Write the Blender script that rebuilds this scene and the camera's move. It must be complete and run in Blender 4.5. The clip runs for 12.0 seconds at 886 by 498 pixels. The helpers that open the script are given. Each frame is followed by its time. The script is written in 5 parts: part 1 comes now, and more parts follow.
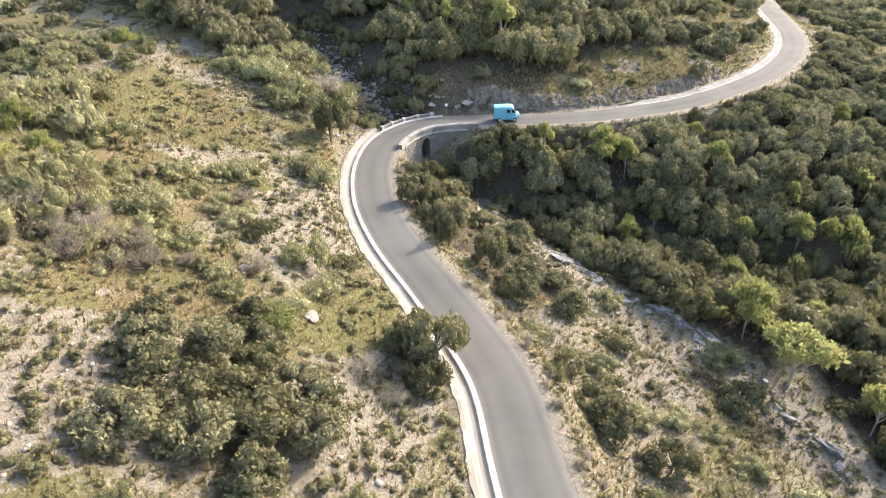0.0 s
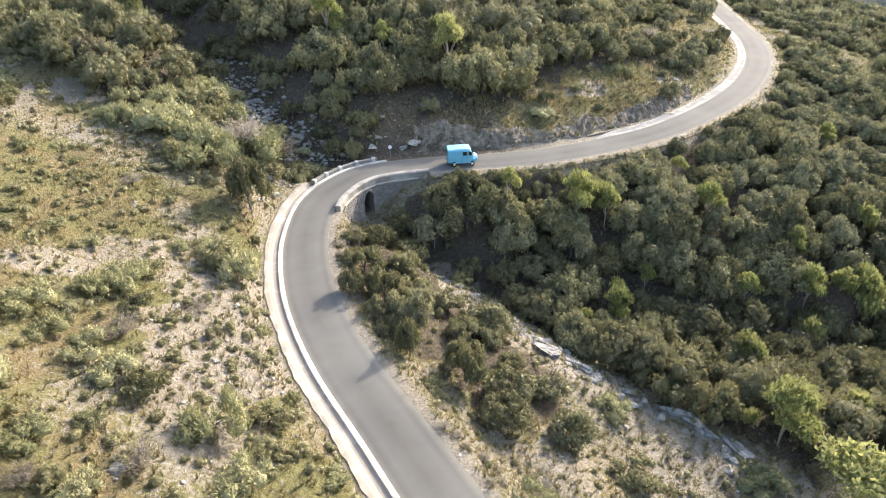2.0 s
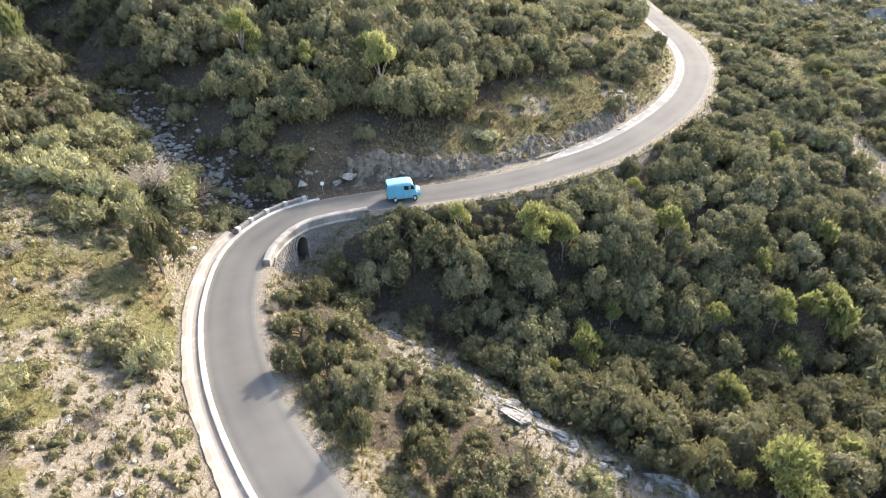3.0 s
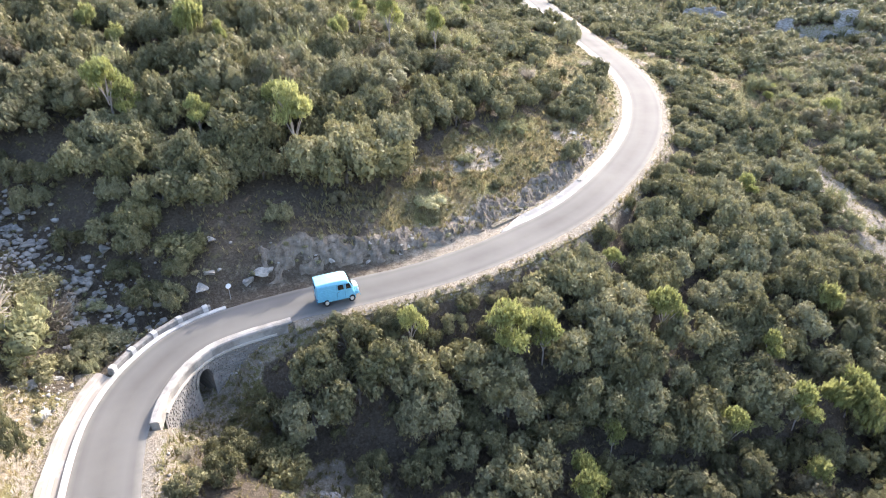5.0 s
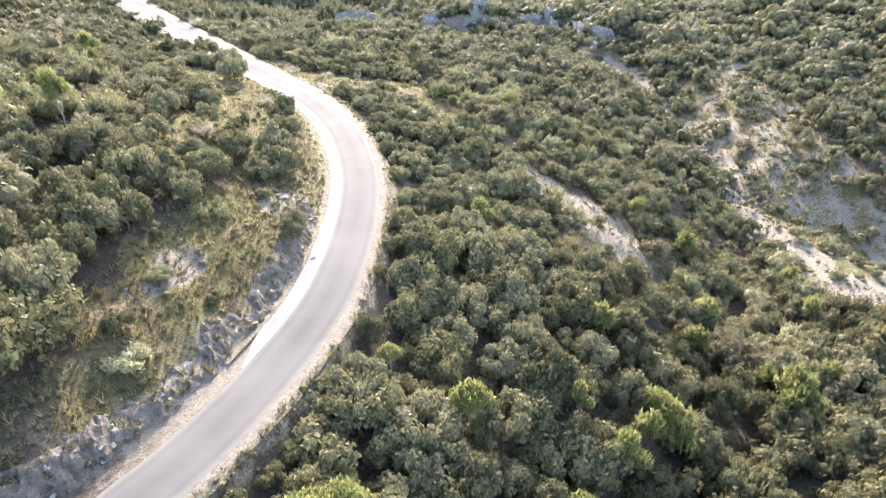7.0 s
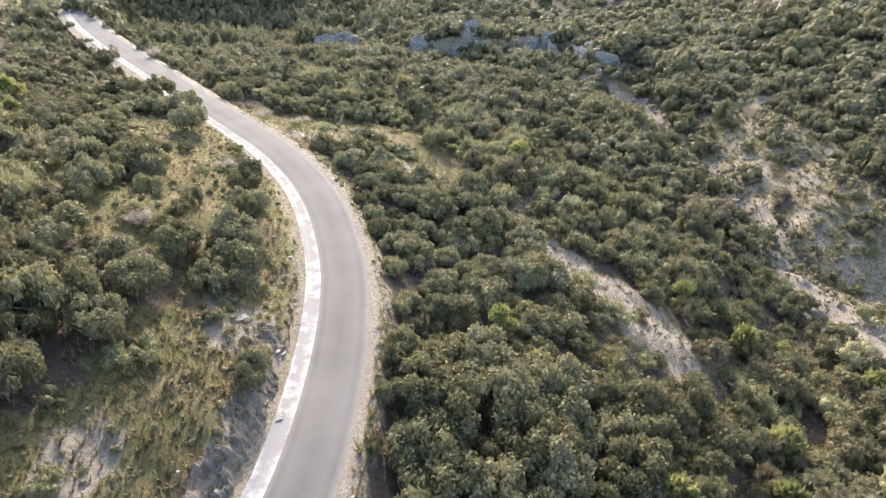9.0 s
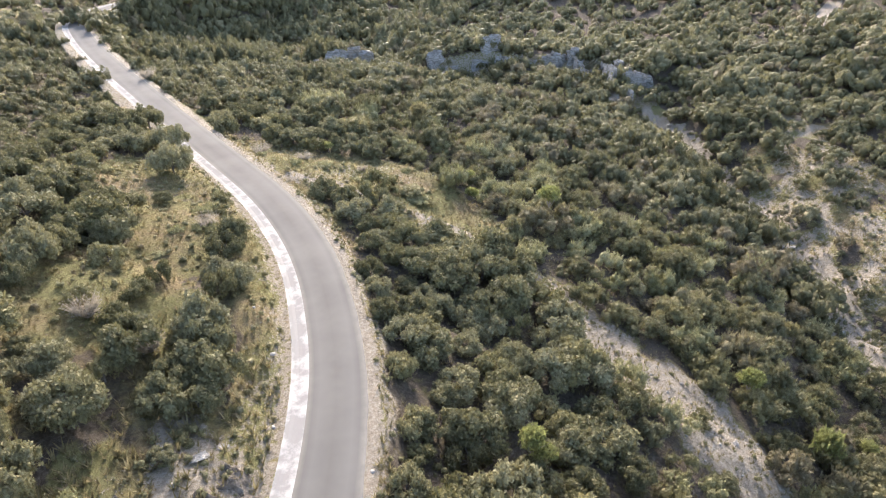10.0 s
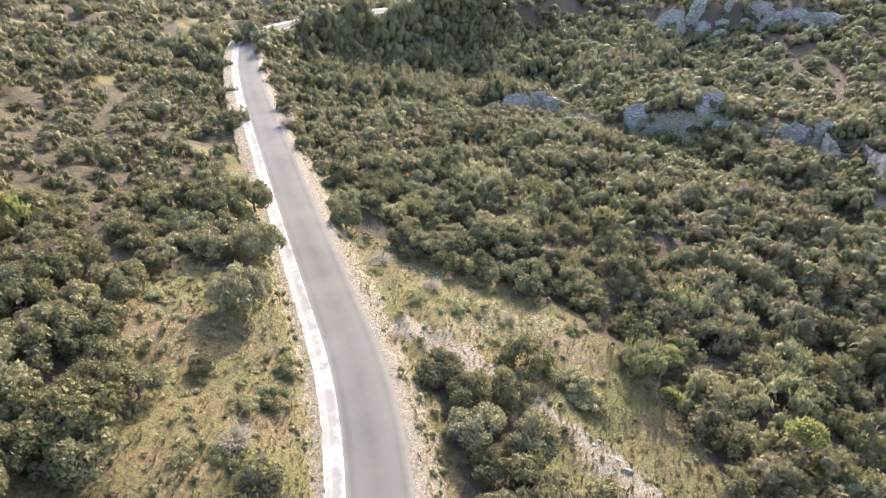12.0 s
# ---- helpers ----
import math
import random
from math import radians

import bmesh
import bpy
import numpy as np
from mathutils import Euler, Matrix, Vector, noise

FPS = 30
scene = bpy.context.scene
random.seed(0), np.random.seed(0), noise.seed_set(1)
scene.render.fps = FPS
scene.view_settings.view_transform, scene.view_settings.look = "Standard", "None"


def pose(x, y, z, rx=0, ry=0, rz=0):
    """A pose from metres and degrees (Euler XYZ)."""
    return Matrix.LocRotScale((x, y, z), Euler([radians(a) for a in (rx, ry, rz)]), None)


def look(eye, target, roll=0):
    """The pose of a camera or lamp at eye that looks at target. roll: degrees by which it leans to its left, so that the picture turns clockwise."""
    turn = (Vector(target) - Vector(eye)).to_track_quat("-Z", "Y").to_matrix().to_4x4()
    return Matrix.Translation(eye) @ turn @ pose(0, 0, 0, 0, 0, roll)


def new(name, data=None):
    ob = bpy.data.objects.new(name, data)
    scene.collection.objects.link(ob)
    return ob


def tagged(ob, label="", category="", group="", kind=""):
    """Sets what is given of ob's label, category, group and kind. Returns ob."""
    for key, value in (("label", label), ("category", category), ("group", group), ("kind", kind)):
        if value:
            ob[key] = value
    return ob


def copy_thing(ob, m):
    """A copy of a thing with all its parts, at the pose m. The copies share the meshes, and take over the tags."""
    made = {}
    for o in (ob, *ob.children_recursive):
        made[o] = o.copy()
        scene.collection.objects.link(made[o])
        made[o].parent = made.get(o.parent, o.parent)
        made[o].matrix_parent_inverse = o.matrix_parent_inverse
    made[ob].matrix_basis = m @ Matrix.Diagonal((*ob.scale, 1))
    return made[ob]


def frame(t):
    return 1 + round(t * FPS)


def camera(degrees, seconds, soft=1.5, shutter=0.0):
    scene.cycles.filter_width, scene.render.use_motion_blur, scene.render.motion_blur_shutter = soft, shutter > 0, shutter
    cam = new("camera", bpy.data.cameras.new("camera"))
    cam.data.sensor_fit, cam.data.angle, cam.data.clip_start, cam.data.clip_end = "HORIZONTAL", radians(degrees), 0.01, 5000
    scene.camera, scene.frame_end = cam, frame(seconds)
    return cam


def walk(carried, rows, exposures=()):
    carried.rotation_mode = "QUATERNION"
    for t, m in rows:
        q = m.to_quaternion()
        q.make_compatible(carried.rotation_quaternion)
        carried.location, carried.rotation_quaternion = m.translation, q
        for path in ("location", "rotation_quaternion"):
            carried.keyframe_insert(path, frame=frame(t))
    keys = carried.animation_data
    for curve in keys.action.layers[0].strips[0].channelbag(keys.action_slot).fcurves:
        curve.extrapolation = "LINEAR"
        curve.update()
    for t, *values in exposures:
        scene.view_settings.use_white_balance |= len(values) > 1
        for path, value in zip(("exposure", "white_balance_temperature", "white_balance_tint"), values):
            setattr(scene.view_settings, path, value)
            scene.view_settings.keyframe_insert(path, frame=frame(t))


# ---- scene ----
cam = camera(69.8, 12.0, 1.0)
PATH = [
    (0, (1.462, 0.348, 31.356), (1.41, 2.058, 30.321), -1.3),
    (0.5, (1.071, 4.774, 31.452), (1.014, 6.477, 30.405), -1.3),
    (1, (0.732, 9.027, 31.494), (0.676, 10.729, 30.446), -1.4),
    (1.5, (0.514, 13.317, 31.446), (0.549, 15.019, 30.396), -1.5),
    (2, (0.277, 17.64, 31.698), (0.406, 19.336, 30.645), -1.5),
    (2.5, (0.379, 21.987, 31.713), (0.57, 23.677, 30.661), -1.5),
    (3, (0.578, 26.328, 31.914), (0.898, 27.997, 30.859), -1.6),
    (3.2, (0.748, 28.114, 31.902), (1.113, 29.773, 30.846), -1.6),
    (4.8, (1.481, 42.141, 31.838), (2.011, 43.762, 30.792), -0.9),
    (5, (1.964, 43.841, 31.853), (2.537, 45.449, 30.81), -0.9),
    (5.5, (3.33, 48.089, 31.901), (4.041, 49.643, 30.862), -1.2),
    (6, (4.896, 52.355, 32.005), (5.868, 53.758, 30.962), -1.4),
    (6.5, (6.688, 56.201, 32.118), (7.887, 57.405, 31.064), -1.6),
    (6.7, (7.506, 57.623, 32.177), (8.77, 58.753, 31.116), -1.7),
    (8.3, (16.038, 68.656, 32.051), (17.38, 69.708, 31.007), -0.7),
    (8.5, (17.96, 69.968, 32.049), (19.299, 71.029, 31.008), -1.0),
    (9, (22.61, 74.2, 32.044), (23.954, 75.261, 31.012), -0.8),
    (9.5, (27.89, 78.579, 32.013), (29.214, 79.672, 30.988), -0.8),
    (10, (33.489, 83.166, 32.044), (34.809, 84.268, 31.023), -0.9),
    (10.5, (39.363, 88.089, 32.14), (40.581, 89.308, 31.125), -0.7),
    (11, (45.276, 93.334, 32.272), (46.354, 94.686, 31.266), -0.4),
    (11.5, (51.145, 99.722, 32.392), (52.101, 101.169, 31.395), 0.0),
    (12, (56.946, 106.468, 32.648), (57.902, 107.918, 31.655), -0.1),
]
walk(cam, [(t, look(eye, target, roll)) for t, eye, target, roll in PATH],
     [(0, 1.95, 6500, 12), (2, 1.97, 6400, 11), (3, 2.02, 6350, 12), (5, 2.32, 6100, 16), (6.5, 2.56, 6100, 17), (8.5, 2.10, 6250, 16), (9.5, 1.92, 6250, 16), (11, 1.92, 6300, 16), (11.5, 1.92, 6300, 16), (12, 2.08, 6350, 16)])

# ---- light ----
SUN_EL, SUN_AZ = radians(25.5), radians(47.0)      # azimuth from +y towards +x
world = bpy.data.worlds.new("world")
scene.world = world
world.use_nodes = True
wn = world.node_tree.nodes
sky = wn.new("ShaderNodeTexSky")
sky.sky_type, sky.sun_disc = "NISHITA", False
sky.sun_elevation, sky.sun_rotation = SUN_EL, SUN_AZ
sky.dust_density, sky.air_density = 3.0, 1.0
world.node_tree.links.new(sky.outputs[0], wn["Background"].inputs[0])
wn["Background"].inputs[1].default_value = 0.15
sun_data = bpy.data.lights.new("sun", "SUN")
sun_data.energy, sun_data.angle, sun_data.color = 2.0, radians(0.6), (1.0, 0.93, 0.82)
sun = new("sun", sun_data)
sun.matrix_world = look((0, 0, 100), (-100 * math.sin(SUN_AZ), -100 * math.cos(SUN_AZ), 100 - 100 * math.tan(SUN_EL)))


# ---- materials ----
def tree_of(name):
    m = bpy.data.materials.new(name)
    m.use_nodes = True
    nt = m.node_tree
    return m, nt, nt.nodes["Principled BSDF"]


def add(nt, kind, **sets):
    n = nt.nodes.new(kind)
    for k, v in sets.items():
        n.inputs[k.replace("_", " ")].default_value = v
    return n


def noise_tex(nt, scale, detail=5.0, rough=0.6, coord="Object"):
    tc = nt.nodes.new("ShaderNodeTexCoord")
    n = add(nt, "ShaderNodeTexNoise", Scale=scale, Detail=detail, Roughness=rough)
    nt.links.new(tc.outputs[coord], n.inputs["Vector"])
    return n.outputs[0]


def ramp(nt, fac, stops):
    r = nt.nodes.new("ShaderNodeValToRGB")
    el = r.color_ramp.elements
    while len(el) < len(stops):
        el.new(0.5)
    for e, (p, c) in zip(el, stops):
        e.position, e.color = p, (*c, 1)
    nt.links.new(fac, r.inputs[0])
    return r.outputs[0]


def blend(nt, fac, a, b, mode="MIX"):
    m = nt.nodes.new("ShaderNodeMix")
    m.data_type, m.blend_type = "RGBA", mode
    for sock, v in ((0, fac), (6, a), (7, b)):
        if hasattr(v, "is_output"):
            nt.links.new(v, m.inputs[sock])
        elif sock == 0:
            m.inputs[0].default_value = v
        else:
            m.inputs[sock].default_value = (*v, 1)
    return m.outputs[2]


def maths(nt, op, a, b=0.0, clamp=False):
    m = nt.nodes.new("ShaderNodeMath")
    m.operation, m.use_clamp = op, clamp
    for k, v in ((0, a), (1, b)):
        if hasattr(v, "is_output"):
            nt.links.new(v, m.inputs[k])
        else:
            m.inputs[k].default_value = v
    return m.outputs[0]


def bump(nt, p, height, strength, dist):
    b = add(nt, "ShaderNodeBump", Strength=strength, Distance=dist)
    nt.links.new(height, b.inputs["Height"])
    nt.links.new(b.outputs[0], p.inputs["Normal"])


def attribute(nt, name):
    a = nt.nodes.new("ShaderNodeAttribute")
    a.attribute_name = name
    return a.outputs["Fac"]


def plain_mat(name, c1, c2, scale, rough=0.8, metal=0.0, bump_s=0.3, bump_d=0.02, spec=0.4):
    m, nt, p = tree_of(name)
    n = noise_tex(nt, scale)
    nt.links.new(ramp(nt, n, [(0.3, c1), (0.7, c2)]), p.inputs["Base Color"])
    p.inputs["Roughness"].default_value, p.inputs["Metallic"].default_value = rough, metal
    p.inputs["Specular IOR Level"].default_value = spec
    if bump_s:
        bump(nt, p, noise_tex(nt, scale * 4), bump_s, bump_d)
    return m


def leaf_mat(name, dark, mid, pale, source, thin=0.22, ragged=True):
    """Foliage: source is 'island' for joined woods (with a tint for each plant) or 'object' for single plants."""
    m, nt, p = tree_of(name)
    grain = 5.5 if source == "island" else 11.0
    geo = nt.nodes.new("ShaderNodeNewGeometry")
    if source == "island":
        who = attribute(nt, "tint")
    else:
        who = nt.nodes.new("ShaderNodeObjectInfo").outputs["Random"]
    leaf = geo.outputs["Random Per Island"]
    f = maths(nt, "ADD", maths(nt, "MULTIPLY", who, 0.7), maths(nt, "MULTIPLY", leaf, 0.3))
    col = ramp(nt, f, [(0.12, dark), (0.5, mid), (0.9, pale)])
    if source == "island":
        col = blend(nt, ramp(nt, maths(nt, "FRACT", maths(nt, "MULTIPLY", who, 17.0)), [(0.92, (0, 0, 0)), (0.94, (0.6, 0.6, 0.6))]), col, (0.26, 0.205, 0.13))
    mottle = ramp(nt, noise_tex(nt, grain, 4, 0.75), [(0.32, (0.6, 0.6, 0.6)), (0.5, (1.0, 1.0, 1.0)), (0.68, (1.25, 1.25, 1.25))])
    col = blend(nt, 1.0, col, mottle, "MULTIPLY")
    nt.links.new(col, p.inputs["Base Color"])
    p.inputs["Roughness"].default_value = 0.65
    p.inputs["Specular IOR Level"].default_value = 0.22
    tr = nt.nodes.new("ShaderNodeBsdfTranslucent")
    nt.links.new(blend(nt, 0.15, col, (0.34, 0.34, 0.15), "MIX"), tr.inputs[0])
    mx = nt.nodes.new("ShaderNodeMixShader")
    mx.inputs[0].default_value = thin
    nt.links.new(p.outputs[0], mx.inputs[1])
    nt.links.new(tr.outputs[0], mx.inputs[2])
    # ragged sprays: the clumps are open between their leaves
    gaps = ramp(nt, noise_tex(nt, 8.5 if source == "island" else 20.0, 3, 0.7), [(0.44, (0, 0, 0)), (0.46, (1, 1, 1))])
    clear = nt.nodes.new("ShaderNodeBsdfTransparent")
    cut = nt.nodes.new("ShaderNodeMixShader")
    nt.links.new(gaps, cut.inputs[0])
    nt.links.new(clear.outputs[0], cut.inputs[1])
    nt.links.new(mx.outputs[0], cut.inputs[2])
    nt.links.new((cut if ragged else mx).outputs[0], nt.nodes["Material Output"].inputs[0])
    bump(nt, p, noise_tex(nt, 7.0 if source == "island" else 13.0, 5, 0.8), 1.0, 0.22 if source == "island" else 0.1)
    return m


OAK = ((0.127, 0.119, 0.058), (0.210, 0.195, 0.097), (0.312, 0.286, 0.160))
SCRUB = ((0.153, 0.143, 0.066), (0.240, 0.218, 0.101), (0.340, 0.304, 0.157))
BROOM = ((0.225, 0.22, 0.105), (0.34, 0.32, 0.155), (0.46, 0.43, 0.235))
LOW = ((0.185, 0.175, 0.086), (0.285, 0.262, 0.13), (0.41, 0.37, 0.21))
PINE = ((0.20, 0.215, 0.075), (0.29, 0.30, 0.105), (0.38, 0.375, 0.15))
DRY = ((0.26, 0.22, 0.17), (0.36, 0.31, 0.25), (0.46, 0.41, 0.34))
mat_oak = leaf_mat("oak_leaves", *OAK, "object")
mat_wood = leaf_mat("wood_leaves", *OAK, "island")
mat_scrub = leaf_mat("scrub_leaves", *SCRUB, "object")
mat_scrubs = leaf_mat("joined_scrub_leaves", *SCRUB, "island")
mat_broom = leaf_mat("broom_leaves", *BROOM, "object")
mat_brooms = leaf_mat("joined_broom_leaves", *BROOM, "island")
mat_low = leaf_mat("low_scrub_leaves", *LOW, "island")
mat_pine = leaf_mat("pine_needles", *PINE, "object", 0.4)
mat_pines = leaf_mat("joined_pine_needles", *PINE, "island", 0.4)
mat_dry = leaf_mat("dry_twigs", *DRY, "object", 0.4, False)
mat_tuft = leaf_mat("dry_grass", (0.19, 0.155, 0.07), (0.32, 0.26, 0.125), (0.45, 0.38, 0.21), "island", 0.35, False)
mat_bark = plain_mat("bark", (0.10, 0.085, 0.07), (0.22, 0.19, 0.16), 6, 0.9)
mat_pine_bark = plain_mat("pine_bark", (0.24, 0.20, 0.165), (0.40, 0.35, 0.30), 6, 0.9)
mat_rock = plain_mat("limestone", (0.22, 0.205, 0.18), (0.50, 0.465, 0.40), 1.1, 0.9, bump_s=0.9, bump_d=0.3)


def cliff_mat():
    m, nt, p = tree_of("cliff_limestone")
    geo = nt.nodes.new("ShaderNodeNewGeometry")
    flat = nt.nodes.new("ShaderNodeMapping")
    flat.inputs["Scale"].default_value = (1, 1, 2.6)
    flat.inputs["Rotation"].default_value = (0.25, 0.15, 0)
    nt.links.new(geo.outputs["Position"], flat.inputs["Vector"])

    def tex(scale, detail):
        n = add(nt, "ShaderNodeTexNoise", Scale=scale, Detail=detail, Roughness=0.7)
        nt.links.new(flat.outputs[0], n.inputs["Vector"])
        return n.outputs[0]
    col = ramp(nt, tex(0.5, 8), [(0.3, (0.17, 0.163, 0.15)), (0.45, (0.42, 0.405, 0.375)), (0.7, (0.60, 0.58, 0.54))])
    cracks = nt.nodes.new("ShaderNodeTexVoronoi")
    cracks.feature = "DISTANCE_TO_EDGE"
    cracks.inputs["Scale"].default_value = 0.55
    nt.links.new(flat.outputs[0], cracks.inputs["Vector"])
    line = ramp(nt, cracks.outputs["Distance"], [(0.0, (0.35, 0.33, 0.3)), (0.08, (1, 1, 1))])
    col = blend(nt, 0.8, col, line, "MULTIPLY")
    nt.links.new(blend(nt, maths(nt, "MULTIPLY", tex(3.0, 5), 0.5), col, (0.25, 0.21, 0.16)), p.inputs["Base Color"])
    p.inputs["Roughness"].default_value = 0.95
    p.inputs["Specular IOR Level"].default_value = 0.15
    bump(nt, p, maths(nt, "ADD", tex(1.1, 8), maths(nt, "MULTIPLY", cracks.outputs["Distance"], 0.5)), 1.0, 0.6)
    return m


mat_cliff = cliff_mat()
mat_bank = plain_mat("bank_rock", (0.12, 0.095, 0.07), (0.31, 0.265, 0.21), 1.8, 0.95, bump_s=1.0, bump_d=0.25, spec=0.15)
mat_rubble = plain_mat("rubble", (0.24, 0.222, 0.19), (0.43, 0.40, 0.345), 0.8, 0.9)


def asphalt_mat():
    m, nt, p = tree_of("asphalt")
    big, fine = noise_tex(nt, 0.12, 4), noise_tex(nt, 9.0, 6, 0.7)
    col = ramp(nt, big, [(0.32, (0.105, 0.099, 0.086)), (0.68, (0.172, 0.162, 0.139))])
    col = blend(nt, maths(nt, "MULTIPLY", fine, 0.5), col, (0.115, 0.108, 0.098))
    track = ramp(nt, attribute(nt, "edge"), [(0.0, (0, 0, 0)), (0.4, (1, 1, 1)), (0.8, (0, 0, 0))])
    col = blend(nt, maths(nt, "MULTIPLY", track, 0.35), col, (0.19, 0.178, 0.162))
    dust = ramp(nt, attribute(nt, "edge"), [(0.70, (0, 0, 0)), (1.0, (1, 1, 1))])
    dusty = maths(nt, "MULTIPLY", dust, noise_tex(nt, 1.1, 5, 0.7))
    col = blend(nt, maths(nt, "MULTIPLY", dusty, 0.9), col, (0.29, 0.262, 0.22))
    nt.links.new(col, p.inputs["Base Color"])
    p.inputs["Roughness"].default_value = 0.78
    p.inputs["Specular IOR Level"].default_value = 0.07
    bump(nt, p, noise_tex(nt, 60, 2), 0.25, 0.01)
    return m


def concrete_mat(name, pale, dirt, cover):
    m, nt, p = tree_of(name)
    n = noise_tex(nt, 0.55, 6, 0.65)
    n = maths(nt, "SUBTRACT", n, maths(nt, "MULTIPLY", attribute(nt, "silt"), 0.09))
    col = ramp(nt, n, [(0.0, dirt), (cover, dirt), (cover + 0.15, pale), (1.0, pale)])
    col = blend(nt, maths(nt, "MULTIPLY", noise_tex(nt, 5, 6, 0.7), 0.35), col, tuple(c * 0.75 for c in pale))
    nt.links.new(col, p.inputs["Base Color"])
    p.inputs["Roughness"].default_value = 0.9
    p.inputs["Specular IOR Level"].default_value = 0.15
    bump(nt, p, noise_tex(nt, 14, 4), 0.3, 0.02)
    return m


def ground_mat():
    m, nt, p = tree_of("ground")
    patch, mid, fine, grit = noise_tex(nt, 0.16, 5), noise_tex(nt, 0.9, 8, 0.72), noise_tex(nt, 4.0, 8, 0.78), noise_tex(nt, 14.0, 4, 0.7)
    clump = noise_tex(nt, 2.2, 6, 0.8)
    pale = ramp(nt, fine, [(0.30, (0.25, 0.205, 0.15)), (0.5, (0.44, 0.38, 0.295)), (0.72, (0.63, 0.57, 0.475))])
    straw = ramp(nt, fine, [(0.30, (0.16, 0.115, 0.055)), (0.5, (0.31, 0.235, 0.12)), (0.72, (0.46, 0.365, 0.205))])
    green = ramp(nt, fine, [(0.30, (0.125, 0.118, 0.045)), (0.5, (0.245, 0.232, 0.088)), (0.72, (0.365, 0.335, 0.15))])
    litter_shade = ramp(nt, fine, [(0.30, (0.055, 0.043, 0.031)), (0.5, (0.125, 0.10, 0.074)), (0.72, (0.25, 0.215, 0.175))])
    brush = ramp(nt, fine, [(0.3, (0.07, 0.062, 0.03)), (0.7, (0.16, 0.14, 0.07))])
    turf = blend(nt, ramp(nt, patch, [(0.38, (0, 0, 0)), (0.54, (1, 1, 1))]), straw, green)
    turf = blend(nt, ramp(nt, clump, [(0.53, (0, 0, 0)), (0.62, (0.75, 0.75, 0.75))]), turf, brush)
    open_ground = maths(nt, "ADD", attribute(nt, "bare"), maths(nt, "MULTIPLY", maths(nt, "SUBTRACT", clump, 0.5), 2.2))
    col = blend(nt, ramp(nt, open_ground, [(0.46, (0, 0, 0)), (0.66, (1, 1, 1))]), turf, pale)
    # dark leaf tone; the same mask paints tree shade on the open slope
    shade = maths(nt, "ADD", attribute(nt, "litter_shade"), maths(nt, "MULTIPLY", maths(nt, "SUBTRACT", mid, 0.5), 1.2))
    col = blend(nt, ramp(nt, shade, [(0.4, (0, 0, 0)), (0.7, (1, 1, 1))]), col, litter_shade)
    col = blend(nt, maths(nt, "MULTIPLY", grit, 0.35), col, (0.19, 0.16, 0.11))
    nt.links.new(col, p.inputs["Base Color"])
    p.inputs["Roughness"].default_value = 0.95
    p.inputs["Specular IOR Level"].default_value = 0.1
    b = maths(nt, "ADD", maths(nt, "MULTIPLY", clump, 1.0), maths(nt, "MULTIPLY", fine, 0.45))
    bump(nt, p, b, 1.0, 0.7)
    return m


mat_asphalt = asphalt_mat()
mat_white = concrete_mat("white_concrete", (0.45, 0.425, 0.382), (0.24, 0.225, 0.203), 0.40)
mat_kerb = concrete_mat("kerb_concrete", (0.49, 0.47, 0.43), (0.31, 0.295, 0.265), 0.38)
mat_channel = concrete_mat("channel_concrete", (0.43, 0.385, 0.32), (0.30, 0.26, 0.21), 0.42)
mat_wall = concrete_mat("masonry", (0.47, 0.43, 0.37), (0.27, 0.25, 0.22), 0.36)
mat_coping = concrete_mat("coping_concrete", (0.37, 0.34, 0.295), (0.20, 0.185, 0.16), 0.44)
mat_stone = plain_mat("facing_stone", (0.14, 0.128, 0.11), (0.30, 0.275, 0.24), 1.6, 0.95, bump_s=0.6, bump_d=0.05)
mat_mortar = plain_mat("mortar", (0.16, 0.146, 0.127), (0.28, 0.26, 0.23), 3, 0.95)
mat_ground = ground_mat()


# ---- the lie of the land ----
ROAD_Z = -0.9
ROAD = [(12, -30), (10.5, -8), (9, 8), (7.2, 18), (5.7, 27), (4.7, 34), (3.0, 39), (-0.9, 47.2), (-4.9, 55.2), (-7.8, 63.3), (-9.2, 71),
        (-9.3, 77), (-8.5, 82.2), (-6.2, 86.5), (-2.6, 89.2), (4, 90.3), (14, 90.5), (20, 91.2), (27.5, 93.2), (37, 97.2), (47, 104.2),
        (55.8, 112.4), (62.5, 121), (67.2, 128.8), (70.8, 137), (73.4, 145), (76, 156), (79.5, 171), (84.5, 192), (92.5, 225),
        (100, 251), (107, 269), (117, 281), (133, 288), (152, 290), (181, 291), (230, 300), (300, 330)]
BRIDGE = (-5.2, 87.4)
LAND_X, LAND_Y, LAND_STEP = -85, -55, 45
